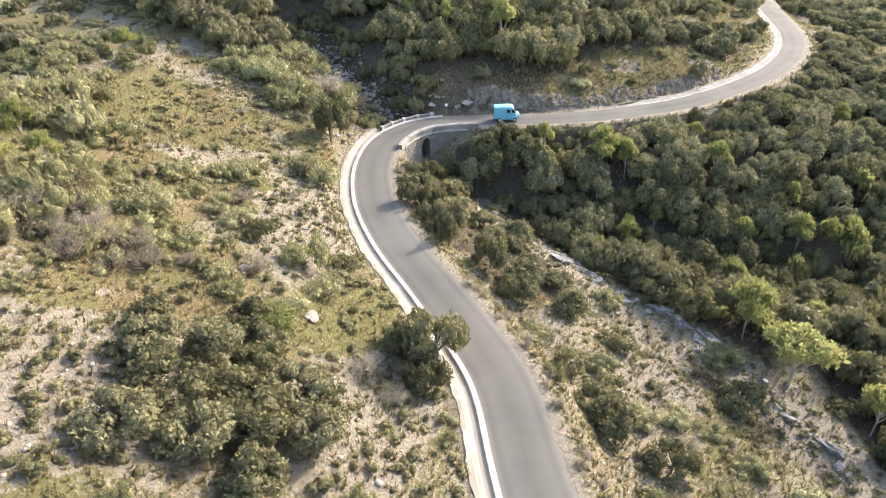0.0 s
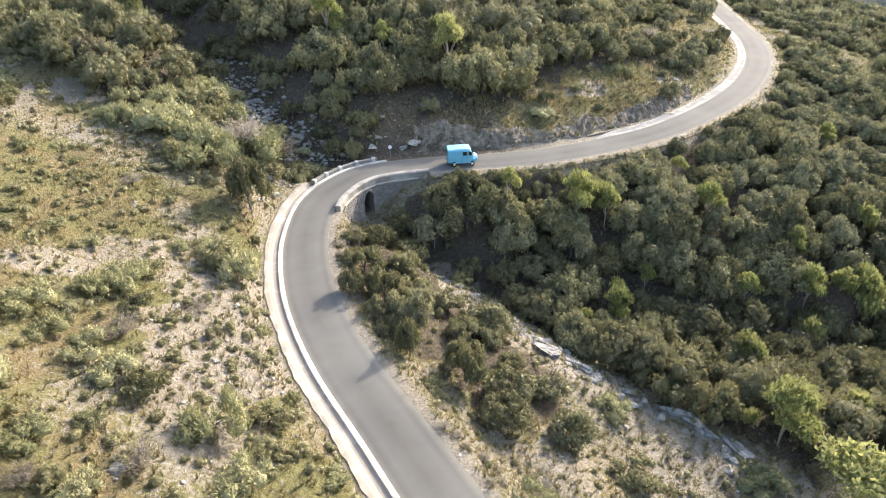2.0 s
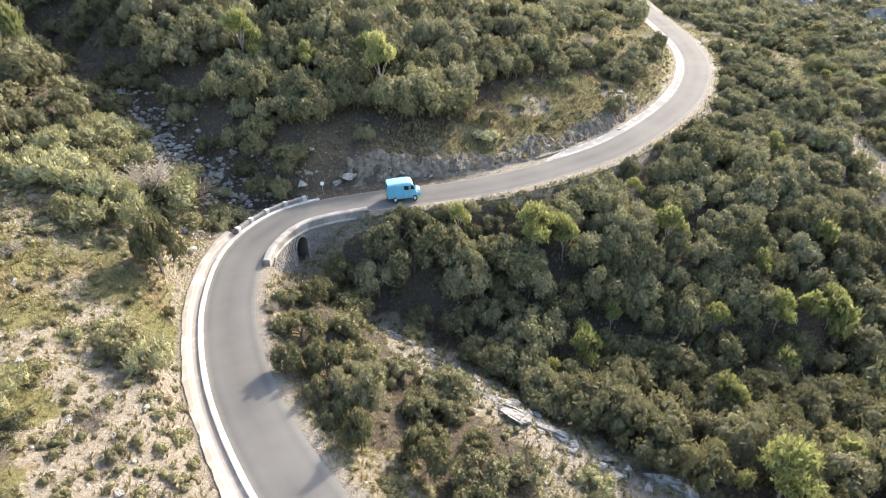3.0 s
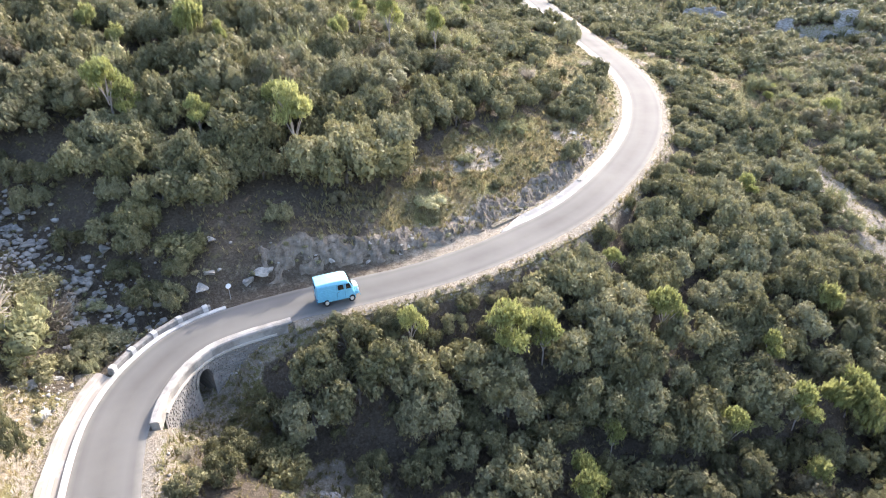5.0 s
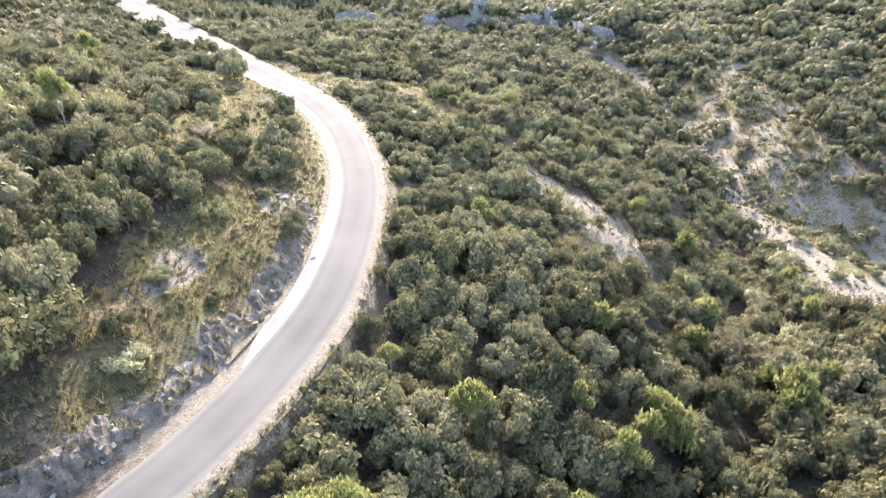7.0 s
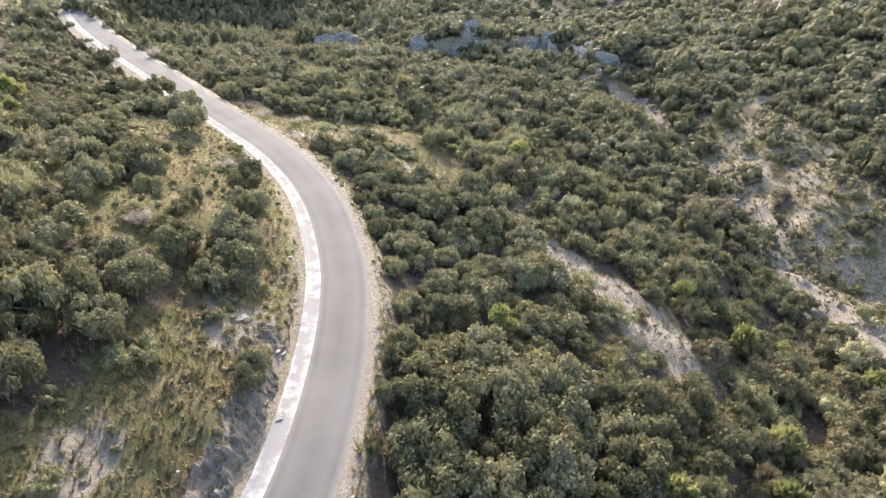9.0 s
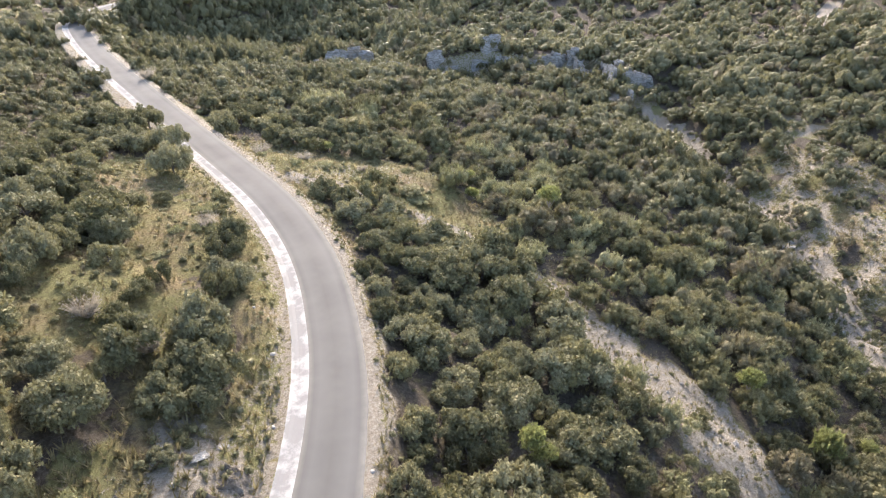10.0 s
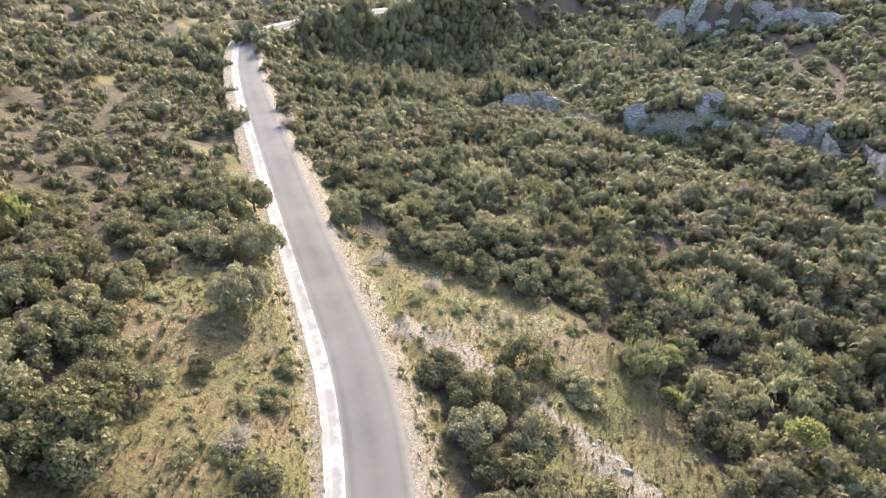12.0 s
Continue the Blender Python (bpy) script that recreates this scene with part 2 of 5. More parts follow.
LAND = np.array([
    [28.8, 17.2, 5.4, -6.5, -15.0, -18.3, -17.3, -13.6, -9.1], [31.5, 20.3, 3.5, -14.1, -20.1, -19.1, -14.9, -9.7, -4.7],
    [31.8, 20.4, -6.2, -17.9, -22.3, -19.0, -12.7, -5.7, -0.8], [25.1, 6.3, -9.1, -5.9, -20.4, -16.7, -11.1, -1.0, 1.8],
    [19.1, 13.3, 15.9, 4.0, -6.2, -12.7, -15.9, -5.4, 0.4], [16.8, 16.9, 15.6, 4.4, -4.4, -7.6, -19.7, -18.1, -5.3],
    [16.2, 16.6, 14.3, 6.2, -6.5, -12.4, -16.5, -19.4, -11.4], [14.6, 14.2, 12.3, 7.2, -4.3, -23.0, -22.2, -19.4, -15.3],
    [11.8, 11.1, 9.9, 7.2, 1.5, -6.1, -6.4, -9.3, -12.1], [8.4, 7.7, 7.2, 6.9, 6.9, 7.2, 7.3, 3.2, -4.7]])
GULLIES = [(5.5, 5.5, [(-40, 135), (-24, 112), (-14, 99), (-6.6, 90), (-3.6, 84.6), (2, 79), (12, 73)]),
           (5, 9, [(12, 73), (30, 66), (50, 64), (75, 72), (100, 80), (123, 88)]),
           (6, 10, [(185, 250), (172, 215), (166, 170), (167, 135), (152, 111), (136, 97), (123, 88), (120, 60), (118, -60)])]
STEPS = [(4, 4, 26, [(150, 227), (161, 215), (170, 207), (178, 200), (186, 190), (192, 180), (194, 168), (192, 157), (186, 149), (181, 141)]),
         (7, 5, 40, [(255, 262), (268, 254), (280, 250), (292, 240), (300, 225)])]
CRAG = STEPS[0][3]
FAR_BANK = [(122, 271), (135, 277), (150, 279), (170, 279), (200, 283)]
BASIN = [(104, 266), (122, 254), (140, 247), (160, 239), (186, 241), (216, 250), (245, 262)]
STREAM = GULLIES[0][2]
DIPS = [(-13, 88, -2.5, 5)]
RIDGE = [(4, 76), (9, 68.5), (12.5, 63), (16, 58.5), (20, 55), (25, 50), (30, 42), (34, 34)]
STRIP = [(80, 147), (84, 138), (86.5, 126), (86.5, 116), (84.5, 107), (82, 97), (78.5, 87)]
BELT = [(81, 160), (86, 151), (91, 144), (91, 134), (87.5, 126)]
TRACK = [(183, 152), (173, 132), (154, 113), (140, 100), (128, 90), (115, 80), (103, 70), (92, 62)]
FAR_PATH = [(205, 104), (226, 119), (268, 122)]
# (x, y, half-axes, turn, trees, their height, bareness): clearings and thickets on the slope west of the road
WEST_PATCHES = [(-19.5, 25, 5.0, 7.0, 0.1, 0.10, 0.4, 0.92), (-4.5, 29.5, 4.6, 7.0, -0.3, 0.12, 0.4, 0.86), (-38, 58, 7, 8, 0.2, 0.97, 0.9, 0.25),
                (-27, 43, 5, 8, -0.4, 0.95, 0.75, 0.3), (-19, 52.5, 3.0, 2.8, -0.5, 0.95, 0.65, 0.3), (-24, 50, 3.5, 4, 0, 0.8, 0.55, 0.4), (-30, 71, 9, 10, 0, 0.42, 0.4, 0.26),
                (-37, 95, 4.5, 3, 0.4, 0.10, 0.4, 0.95), (-26.5, 59.5, 3, 1.8, 0.3, 0.08, 0.4, 0.95), (-13.5, 56.5, 4.4, 9.5, 0.15, 0.12, 0.4, 1.0)]
STREAM_PATCHES = [(-23, 85, 8, 6.5, 0.5, 0.34, 0.42, 0.55)]
EAST_PATCHES = [(2, 66, 5.5, 13, 0.35, 0.95, 0.80, 0.3), (8.5, 55, 4.2, 5.5, 0.5, 0.85, 0.75, 0.35), (20, 44.5, 4.5, 7, -0.5, 0.12, 0.5, 0.86),
                (27, 46, 4, 6, -0.5, 0.85, 0.7, 0.4)]
LATE_PATCHES = [(64.5, 153, 5.6, 9.5, -0.2, 0.28, 0.45, 0.34), (64, 147.5, 1.6, 1.4, 0, 0.95, 0.5, 0.3), (62, 205, 13, 34, -0.1, 0.84, 0.50, 0.20),
                (49, 132, 7, 9, -0.5, 0.62, 0.62, 0.16), (60, 140, 5, 8, -0.5, 0.45, 0.5, 0.14), (29, 107.5, 3.6, 1.8, 0.45, 0.04, 0.5, 0.95), (44, 113, 2.0, 4.5, -0.6, 0.05, 0.5, 0.8)]


def smooth(a, b, v):
    t = np.clip((v - a) / (b - a), 0, 1)
    return t * t * (3 - 2 * t)


def catmull(pts, step=1.0):
    p = [Vector((*q, 0)) for q in pts]
    p = [2 * p[0] - p[1]] + p + [2 * p[-1] - p[-2]]
    out = []
    for a, b, c, d in zip(p, p[1:], p[2:], p[3:]):
        n = max(2, int((c - b).length / step))
        for k in range(n):
            t = k / n
            out.append(0.5 * (2 * b + (c - a) * t + (2 * a - 5 * b + 4 * c - d) * t * t + (3 * b - a - 3 * c + d) * t ** 3))
    out.append(p[-2])
    return np.array([(q.x, q.y) for q in out])


LINE = catmull(ROAD)
SEG = LINE[1:] - LINE[:-1]
SEG_L = np.hypot(SEG[:, 0], SEG[:, 1])
STATION = np.concatenate([[0], np.cumsum(SEG_L)])
TANG = np.gradient(LINE, axis=0)
TANG /= np.hypot(TANG[:, 0], TANG[:, 1])[:, None]
SIDE = np.stack([TANG[:, 1], -TANG[:, 0]], 1)            # to the right


def along(x, y):
    """Station along the road, and the signed distance to its right."""
    x, y = np.atleast_1d(x).astype(float), np.atleast_1d(y).astype(float)
    u, s = np.empty(len(x)), np.empty(len(x))
    for i in range(0, len(x), 4000):
        px, py = x[i:i + 4000, None] - LINE[None, :-1, 0], y[i:i + 4000, None] - LINE[None, :-1, 1]
        t = np.clip((px * SEG[:, 0] + py * SEG[:, 1]) / SEG_L ** 2, 0, 1)
        d2 = (px - t * SEG[:, 0]) ** 2 + (py - t * SEG[:, 1]) ** 2
        k = d2.argmin(1)
        r = np.arange(len(k))
        side = np.sign(px[r, k] * SEG[k, 1] - py[r, k] * SEG[k, 0])
        u[i:i + 4000], s[i:i + 4000] = STATION[k] + t[r, k] * SEG_L[k], side * np.sqrt(d2[r, k])
    return u, s


def off_line(x, y, pts):
    d = np.full(len(x), 1e9)
    for (a, b), (c, e) in zip(pts, pts[1:]):
        vx, vy = c - a, e - b
        t = np.clip(((x - a) * vx + (y - b) * vy) / (vx * vx + vy * vy), 0, 1)
        d = np.minimum(d, np.hypot(x - a - t * vx, y - b - t * vy))
    return d


def right_of(x, y, pts):
    """True where a place lies to the right of the nearest stretch of a line."""
    d, r = np.full(len(x), 1e9), np.zeros(len(x), bool)
    for (a, b), (c, e) in zip(pts, pts[1:]):
        vx, vy = c - a, e - b
        t = np.clip(((x - a) * vx + (y - b) * vy) / (vx * vx + vy * vy), 0, 1)
        k = np.hypot(x - a - t * vx, y - b - t * vy)
        r = np.where(k < d, (x - a) * vy - (y - b) * vx > 0, r)
        d = np.minimum(d, k)
    return r


def waves(x, y, seed, size):
    """Cheap smooth noise from a few crossing waves, about -1 to 1."""
    r = np.random.RandomState(seed)
    z = np.zeros_like(x)
    for k in range(7):
        a, f, ph = r.uniform(0, 2 * np.pi), r.uniform(0.6, 1.9) * 2 * np.pi / size, r.uniform(0, 6.3)
        z = z + np.sin((x * np.cos(a) + y * np.sin(a)) * f + ph + 1.5 * np.sin(x * f * 0.37 + y * f * 0.23 + k))
    return z / 3.5


def b_spline(u):
    return np.stack([(1 - u) ** 3, 3 * u ** 3 - 6 * u * u + 4, -3 * u ** 3 + 3 * u * u + 3 * u + 1, u ** 3]) / 6


def hills(x, y):
    ny, nx = LAND.shape
    gx, gy = (x - LAND_X) / LAND_STEP, (y - LAND_Y) / LAND_STEP
    cx, cy = np.clip(gx, 1, nx - 2.001), np.clip(gy, 1, ny - 2.001)
    i, j = cx.astype(int), cy.astype(int)
    bx, by = b_spline(cx - i), b_spline(cy - j)
    z = sum(by[a] * bx[b] * LAND[j - 1 + a, i - 1 + b] for a in range(4) for b in range(4))
    beyond = np.hypot(gx - cx, gy - cy) * LAND_STEP
    z = z + 0.16 * np.maximum(beyond - 25, 0) * (1 - 0.4 * np.clip(beyond / 1500, 0, 1))
    z = z + np.minimum.reduce([-d * np.exp(-(off_line(x, y, p) / w) ** 2) for d, w, p in GULLIES])
    for rise, run, fade, pts in STEPS:
        d = off_line(x, y, pts)
        (ax, ay), (bx_, by_), (px, py), (qx, qy) = pts[0], pts[1], pts[-2], pts[-1]
        rise = rise * smooth(0, 10, ((x - ax) * (bx_ - ax) + (y - ay) * (by_ - ay)) / math.hypot(bx_ - ax, by_ - ay))
        rise = rise * smooth(0, 10, ((qx - x) * (qx - px) + (qy - y) * (qy - py)) / math.hypot(qx - px, qy - py))
        up = np.where(right_of(x, y, pts), 0, rise * smooth(0, run, d) * (1 - smooth(fade * 0.4, fade, d)))
        z = z + np.minimum(up, np.maximum(-2.0 - z, 0))
    for cx, cy, dz, w in DIPS:
        z = z + dz * np.exp(-((x - cx) ** 2 + (y - cy) ** 2) / w ** 2)
    return z


def ground_z(x, y, us=None):
    x, y = np.atleast_1d(x).astype(float), np.atleast_1d(y).astype(float)
    u, s = along(x, y) if us is None else us
    n = hills(x, y)
    n = n + 0.45 * waves(x, y, 3, 17) + 0.22 * waves(x, y, 4, 6) + 0.10 * waves(x, y, 5, 2.3)
    d = np.abs(s)
    at_bridge = np.hypot(x - BRIDGE[0], y - BRIDGE[1])
    gap = 1 - smooth(2.2, 4.0, at_bridge)
    reach = np.where(s < 0, 3.7, 3.0)
    reach = np.where((at_bridge < 11) & (s > 0), 2.35, reach)
    run = 1.0 + np.where(s < 0, 0.6, 0.8) * np.abs(n - ROAD_Z)
    run = np.where((at_bridge < 11) & (s > 0), 0.6, run)
    w = smooth(0, 1, (d - reach) / run)
    z = (ROAD_Z - 0.10) + (n - ROAD_Z + 0.10) * w
    return z * (1 - gap) + np.minimum(z, n - 0.3) * gap


def cover(x, y, us=None):
    """Density of trees, their height, bareness of the ground and fallen leaves with painted tree shade, from the plan.
    """
    u, s = along(x, y) if us is None else us
    wood = np.full(len(x), 0.92)
    tall = np.full(len(x), 1.0)
    bare = np.full(len(x), 0.30)
    # slope west of the first stretch
    west = (s < 0) & (u < U_BRIDGE) & ~right_of(x, y, [(-14, 84), (-20, 83), (-25, 88), (-35, 96), (-60, 116)])
    west &= ~((y > 84) & (x > -16))
    patchy = waves(x, y, 11, 19)
    wood = np.where(west, 0.66 + 0.36 * patchy, wood)
    tall = np.where(west, 0.50, tall)
    bare = np.where(west, 0.46 + 0.30 * waves(x, y, 12, 15), bare)

    def patches(items, where):
        nonlocal wood, tall, bare
        for cx, cy, rx, ry, turn, w, h, b in items:
            c, k = math.cos(turn), math.sin(turn)
            px, py = (x - cx) * c + (y - cy) * k, (y - cy) * c - (x - cx) * k
            inside = where & (np.hypot(px / rx, py / ry) < 1 + 0.22 * waves(x, y, int(cx * 3 + cy) % 97, 6))
            wood, tall, bare = np.where(inside, w, wood), np.where(inside, h, tall), np.where(inside, b, bare)
    patches(WEST_PATCHES + STREAM_PATCHES, west)
    # slope east of the first stretch, down to the rocky rib
    rib = off_line(x, y, RIDGE)
    verge = (s > 0) & (u < U_BRIDGE) & ~right_of(x, y, RIDGE[::-1])
    wood = np.where(verge & (y < 57), 0.33, np.where(verge, 0.82, wood))
    bare = np.where(verge, 0.62, bare)
    south = (s > 0) & (y < 48) & (x < 36)
    wood, bare = np.where(south, 0.40, wood), np.where(south, 0.60 + 0.2 * patchy, bare)
    tall = np.where(verge | south, 0.72, tall)
    patches(EAST_PATCHES, s > 3.5)
    wood, bare = np.where(rib < 3.0, 0.03, wood), np.where(rib < 3.0, 0.98, bare)
    # the stream above the bridge, and the open slope beyond it
    st = off_line(x, y, STREAM)
    up = (st < 6) & (s < 0)
    wood, bare = np.where(up, np.where(st < 2.0, 0.22, 0.62), wood), np.where(up, np.where(st < 2.8, 0.7, 0.4) + 0.3 * waves(x, y, 18, 5), bare)
    tall = np.where(up, 0.75, tall)
    edge = np.interp(u, [U_BRIDGE + 2, U_BRIDGE + 12, U_BRIDGE + 22, U_BRIDGE + 32, U_BRIDGE + 42, U_BRIDGE + 54, U_BRIDGE + 66, U_BRIDGE + 76],
                     [9, 12, 12, 15, 17, 16, 10, 4])
    open_slope = (s < 0) & (-s < edge + 1.5 * waves(x, y, 13, 7)) & (u > U_BRIDGE + 4) & (u < U_BRIDGE + 76)
    wood, bare = np.where(open_slope, 0.13 + 0.2 * (u < U_BRIDGE + 14), wood), np.where(open_slope, 0.30 + 0.30 * waves(x, y, 14, 9), bare)
    cut = open_slope & (s > -6.6 + 0.7 * waves(x, y, 24, 5)) & (u > U_BRIDGE + 8)
    wood, bare = np.where(cut, 0.03, wood), np.where(cut, 0.85, bare)
    # further along: scrub on both sides, lower, with gaps
    late = u > U_BRIDGE + 60
    tall = np.where((s < -9) & (u > U_BRIDGE + 8) & (u < U_BRIDGE + 34), 1.3, tall)
    tall = np.where(late, 0.74, tall)
    left_late = late & (s < 0)
    wood = np.where(left_late, 0.92 + 0.34 * patchy, wood)
    wood = np.where(left_late & (s > -7), 0.34, wood)
    bare = np.where(left_late, 0.34 + 0.2 * waves(x, y, 15, 11), bare)
    gap_right = late & (s > 0) & (off_line(x, y, BELT) < 6.2 + 1.6 * waves(x, y, 25, 9))
    gap_right |= (s > 0) & (s < 5.5) & (y > 128) & (y < 190)
    wood, bare, tall = np.where(gap_right, 0.26, wood), np.where(gap_right, 0.36 + 0.2 * patchy, bare), np.where(gap_right, 0.45, tall)
    strip = off_line(x, y, STRIP) + 1.0 * waves(x, y, 16, 8) - 0.10 * np.clip(116 - y, 0, 25)
    wood, bare = np.where(strip < 1.9, 0.08, wood), np.where(strip < np.where(y > 118, 1.2, 2.2), 0.80, bare)
    patches(LATE_PATCHES, s < -3.5)
    track = off_line(x, y, TRACK) + 1.8 * waves(x, y, 17, 11)
    wide = np.where(x > 150, 1.2, 3.6)
    wood, bare = np.where(track < wide, 0.14, wood), np.where(track < wide + 0.5, 0.95, bare)
    path = off_line(x, y, FAR_PATH)
    wood, bare = np.where(path < 2.5, 0.05, wood), np.where(path < 2.5, 0.9, bare)
    beyond = (x > 128) & (y < 118) & (y > 60) & ~(track < 4.0)
    wood, bare = np.where(beyond, 0.86 + 0.2 * patchy, wood), np.where(beyond, 0.35, bare)
    east = ~right_of(x, y, TRACK) & (track > 3.6) & (track < 22) & (y < 110 + 4 * patchy) & (x > 88)
    wood, bare = np.where(east, 0.50 + 0.35 * waves(x, y, 27, 12), wood), np.where(east, 0.58 + 0.25 * waves(x, y, 26, 7), bare)
    tall = np.where(east, 0.45, tall)
    crag = off_line(x, y, CRAG)
    wood, bare = np.where(crag < np.where(right_of(x, y, CRAG), 9, 4), 0.16, wood), np.where(crag < 4, 0.6, bare)
    # brown ground by the stream, darkened further to paint in the trees' shade
    mulch_shade = ((up | open_slope) & (u < U_BRIDGE + 30)) * (0.72 - 0.4 * smooth(U_BRIDGE + 14, U_BRIDGE + 32, u))
    wood = np.where(np.hypot(x + 2.2, y - 83.6) < 3.4, 0, wood)
    bare = np.where((wood > 0.7) & ~west, np.minimum(bare, 0.22), bare)
    # verges
    d = np.abs(s)
    bare = np.where(d < 4.6, np.maximum(bare, 0.62), bare)
    wood = np.where((s > 0) & (s < 4.6 + 0.8 * patchy) & (u < U_BRIDGE - 4), wood * 0.3, wood)
    wood = np.where((s > -4.4) & (s < 3.9), 0.0, wood)
    return np.clip(wood, 0, 1), tall, np.clip(bare, 0, 1), np.maximum(smooth(0.55, 0.9, wood) * np.where(west, 0.12, np.where(late, np.where(x > 112, 0.95, 0.7), 0.85)), mulch_shade)


U_BRIDGE = float(along([BRIDGE[0]], [BRIDGE[1]])[0][0])


def mesh_from(name, verts, faces, mats, smooth_faces=False, **attrs):
    me = bpy.data.meshes.new(name)
    me.from_pydata(verts, [], faces)
    for m in mats if isinstance(mats, (list, tuple)) else [mats]:
        me.materials.append(m)
    if smooth_faces:
        me.polygons.foreach_set("use_smooth", np.ones(len(me.polygons), bool))
    for k, v in attrs.items():
        a = me.attributes.new(k, "FLOAT", "POINT")
        a.data.foreach_set("value", np.asarray(v, np.float32))
    me.update()
    return me


def graded(lo, hi, fine, far_lo, far_hi, grow=1.13):
    c = list(np.arange(lo, hi + fine, fine))
    step = fine
    while c[-1] < far_hi:
        step *= grow
        c.append(c[-1] + step)
    step = fine
    while c[0] > far_lo:
        step *= grow
        c.insert(0, c[0] - step)
    return np.array(c)


gx, gy = graded(-48, 200, 0.95, -2500, 2800), graded(4, 302, 0.95, -2500, 2800)
NX, NY = len(gx), len(gy)
GX, GY = [a.ravel() for a in np.meshgrid(gx, gy)]
US = along(GX, GY)
_, _, BARE, LITTER_SHADE = cover(GX, GY, US)
q = np.arange(NX * NY).reshape(NY, NX)
gf = np.stack([q[:-1, :-1], q[:-1, 1:], q[1:, 1:], q[1:, :-1]], -1).reshape(-1, 4)
ground = new("ground", mesh_from("ground", np.stack([GX, GY, ground_z(GX, GY, US)], 1), gf, mat_ground, True, bare=BARE, litter_shade=LITTER_SHADE))
tagged(ground, "dry limestone hillside with straw grass and pale rubble", "ground", kind="structure")


# ---- road, gutters ----
def ribbon(name, u0, u1, profile, mats, step=1.0, wobble=None, caps=True):
    """A solid strip along the road. profile: closed outline of (distance to the right, height over the road)."""
    us = np.arange(u0, u1 + step * 0.5, step)
    rows = []
    for u in us:
        x, y = np.interp(u, STATION, LINE[:, 0]), np.interp(u, STATION, LINE[:, 1])
        sx, sy = np.interp(u, STATION, SIDE[:, 0]), np.interp(u, STATION, SIDE[:, 1])
        ring = []
        for k, (d, h) in enumerate(profile):
            if wobble:
                d, h = wobble(u, k, d, h)
            ring.append((x + sx * d, y + sy * d, ROAD_Z + h))
        rows.append(ring)
    n = len(profile)
    verts = [p for r in rows for p in r]
    faces = [(i * n + k, i * n + (k + 1) % n, (i + 1) * n + (k + 1) % n, (i + 1) * n + k) for i in range(len(rows) - 1) for k in range(n)]
    me = mesh_from(name, verts, faces, mats)
    bm = bmesh.new()
    bm.from_mesh(me)
    if caps:
        bm.verts.ensure_lookup_table()
        bm.faces.new([bm.verts[k] for k in range(n)])
        bm.faces.new([bm.verts[len(verts) - n + k] for k in range(n)])
    bmesh.ops.recalc_face_normals(bm, faces=bm.faces[:])
    bm.to_mesh(me)
    bm.free()
    return me


def jag(u, seed, a):
    return a * (math.sin(u * 1.7 + seed) + math.sin(u * 0.61 + 2 * seed) + 0.8 * math.sin(u * 3.9 + seed * 5)) / 2.8


ROAD_PROFILE = [(-2.12, -0.35), (-2.12, 0.0), (-1.9, 0.012), (-1.2, 0.03), (0, 0.045), (1.25, 0.03), (1.9, 0.012), (2.3, 0.0), (2.3, -0.35)]


def road_wobble(u, k, d, h):
    return (d + jag(u, 3, 0.07), h) if k in (7, 8) else (d + (jag(u, 5, 0.05) if k in (0, 1) else 0), h)


road_me = ribbon("road", 0, STATION[-1] - 1, ROAD_PROFILE, mat_asphalt, 1.0, road_wobble)
edge_of = [1.0, 1.0, 0.86, 0.4, 0, 0.4, 0.8, 1.0, 1.0]
a = road_me.attributes.new("edge", "FLOAT", "POINT")
a.data.foreach_set("value", np.tile(np.array(edge_of, np.float32), len(road_me.vertices) // 9))
road = tagged(new("road", road_me), "narrow grey asphalt mountain road with dusty edges", "road", kind="structure")

U_GUT = float(along([26.6], [95.3])[0][0])


def back_edge(amount):
    def f(u, k, d, h):
        return (d + jag(u, 7, amount), h + jag(u, 2, 0.02)) if k in (0, 1) else (d, h)
    return f


def ragged_edge(u, k, d, h):
    """The apron widens from a point and its back edge is broken."""
    full = min(1.0, 0.15 + (u - U_GUT) / 5.0)
    d = -2.07 + (d + 2.07) * full
    return (d + (0.22 * noise.noise((u * 0.9, 3, 0)) + jag(u, 7, 0.06)) * full, h * full + jag(u, 2, 0.01)) if k in (0, 1, 2) else (d, h)


lining = tagged(new("gutter", ribbon("gutter", 4, U_BRIDGE - 3.6, [(-3.40, -0.5), (-3.40, 0.20), (-3.15, 0.14), (-2.98, -0.04), (-2.62, -0.05), (-2.5, 0.03), (-2.5, -0.5)],
                mat_channel, 0.8, back_edge(0.12))), "weathered concrete roadside drainage channel", "gutter", kind="structure")
kerb = tagged(new("kerb", ribbon("kerb", 4, U_BRIDGE + 5.4, [(-2.50, -0.4), (-2.50, 0.09), (-2.47, 0.115), (-2.13, 0.10), (-2.08, 0.06), (-2.08, -0.4)], mat_kerb, 0.8)),
              "white concrete kerb strip along the road", "kerb", kind="structure")
gutter_back = tagged(new("gutter_edge", ribbon("gutter_edge", 4, U_BRIDGE - 3.6, [(-3.76, -0.4), (-3.76, 0.24), (-3.42, 0.225), (-3.30, 0.18), (-3.22, -0.4)], mat_channel, 0.8, back_edge(0.14))),
                     "pale cracked concrete edge of the drainage channel", "gutter", kind="structure")
gutter_far = tagged(new("gutter", ribbon("gutter", U_GUT, STATION[-1] - 4, [(-3.62, -0.5), (-3.45, 0.10), (-3.12, 0.06), (-2.85, -0.02), (-2.55, -0.01), (-2.10, 0.035), (-2.07, 0.03), (-2.07, -0.4)],
                    mat_white, 0.5, ragged_edge)), "white concrete gutter with grey silt patches", "gutter", kind="structure")



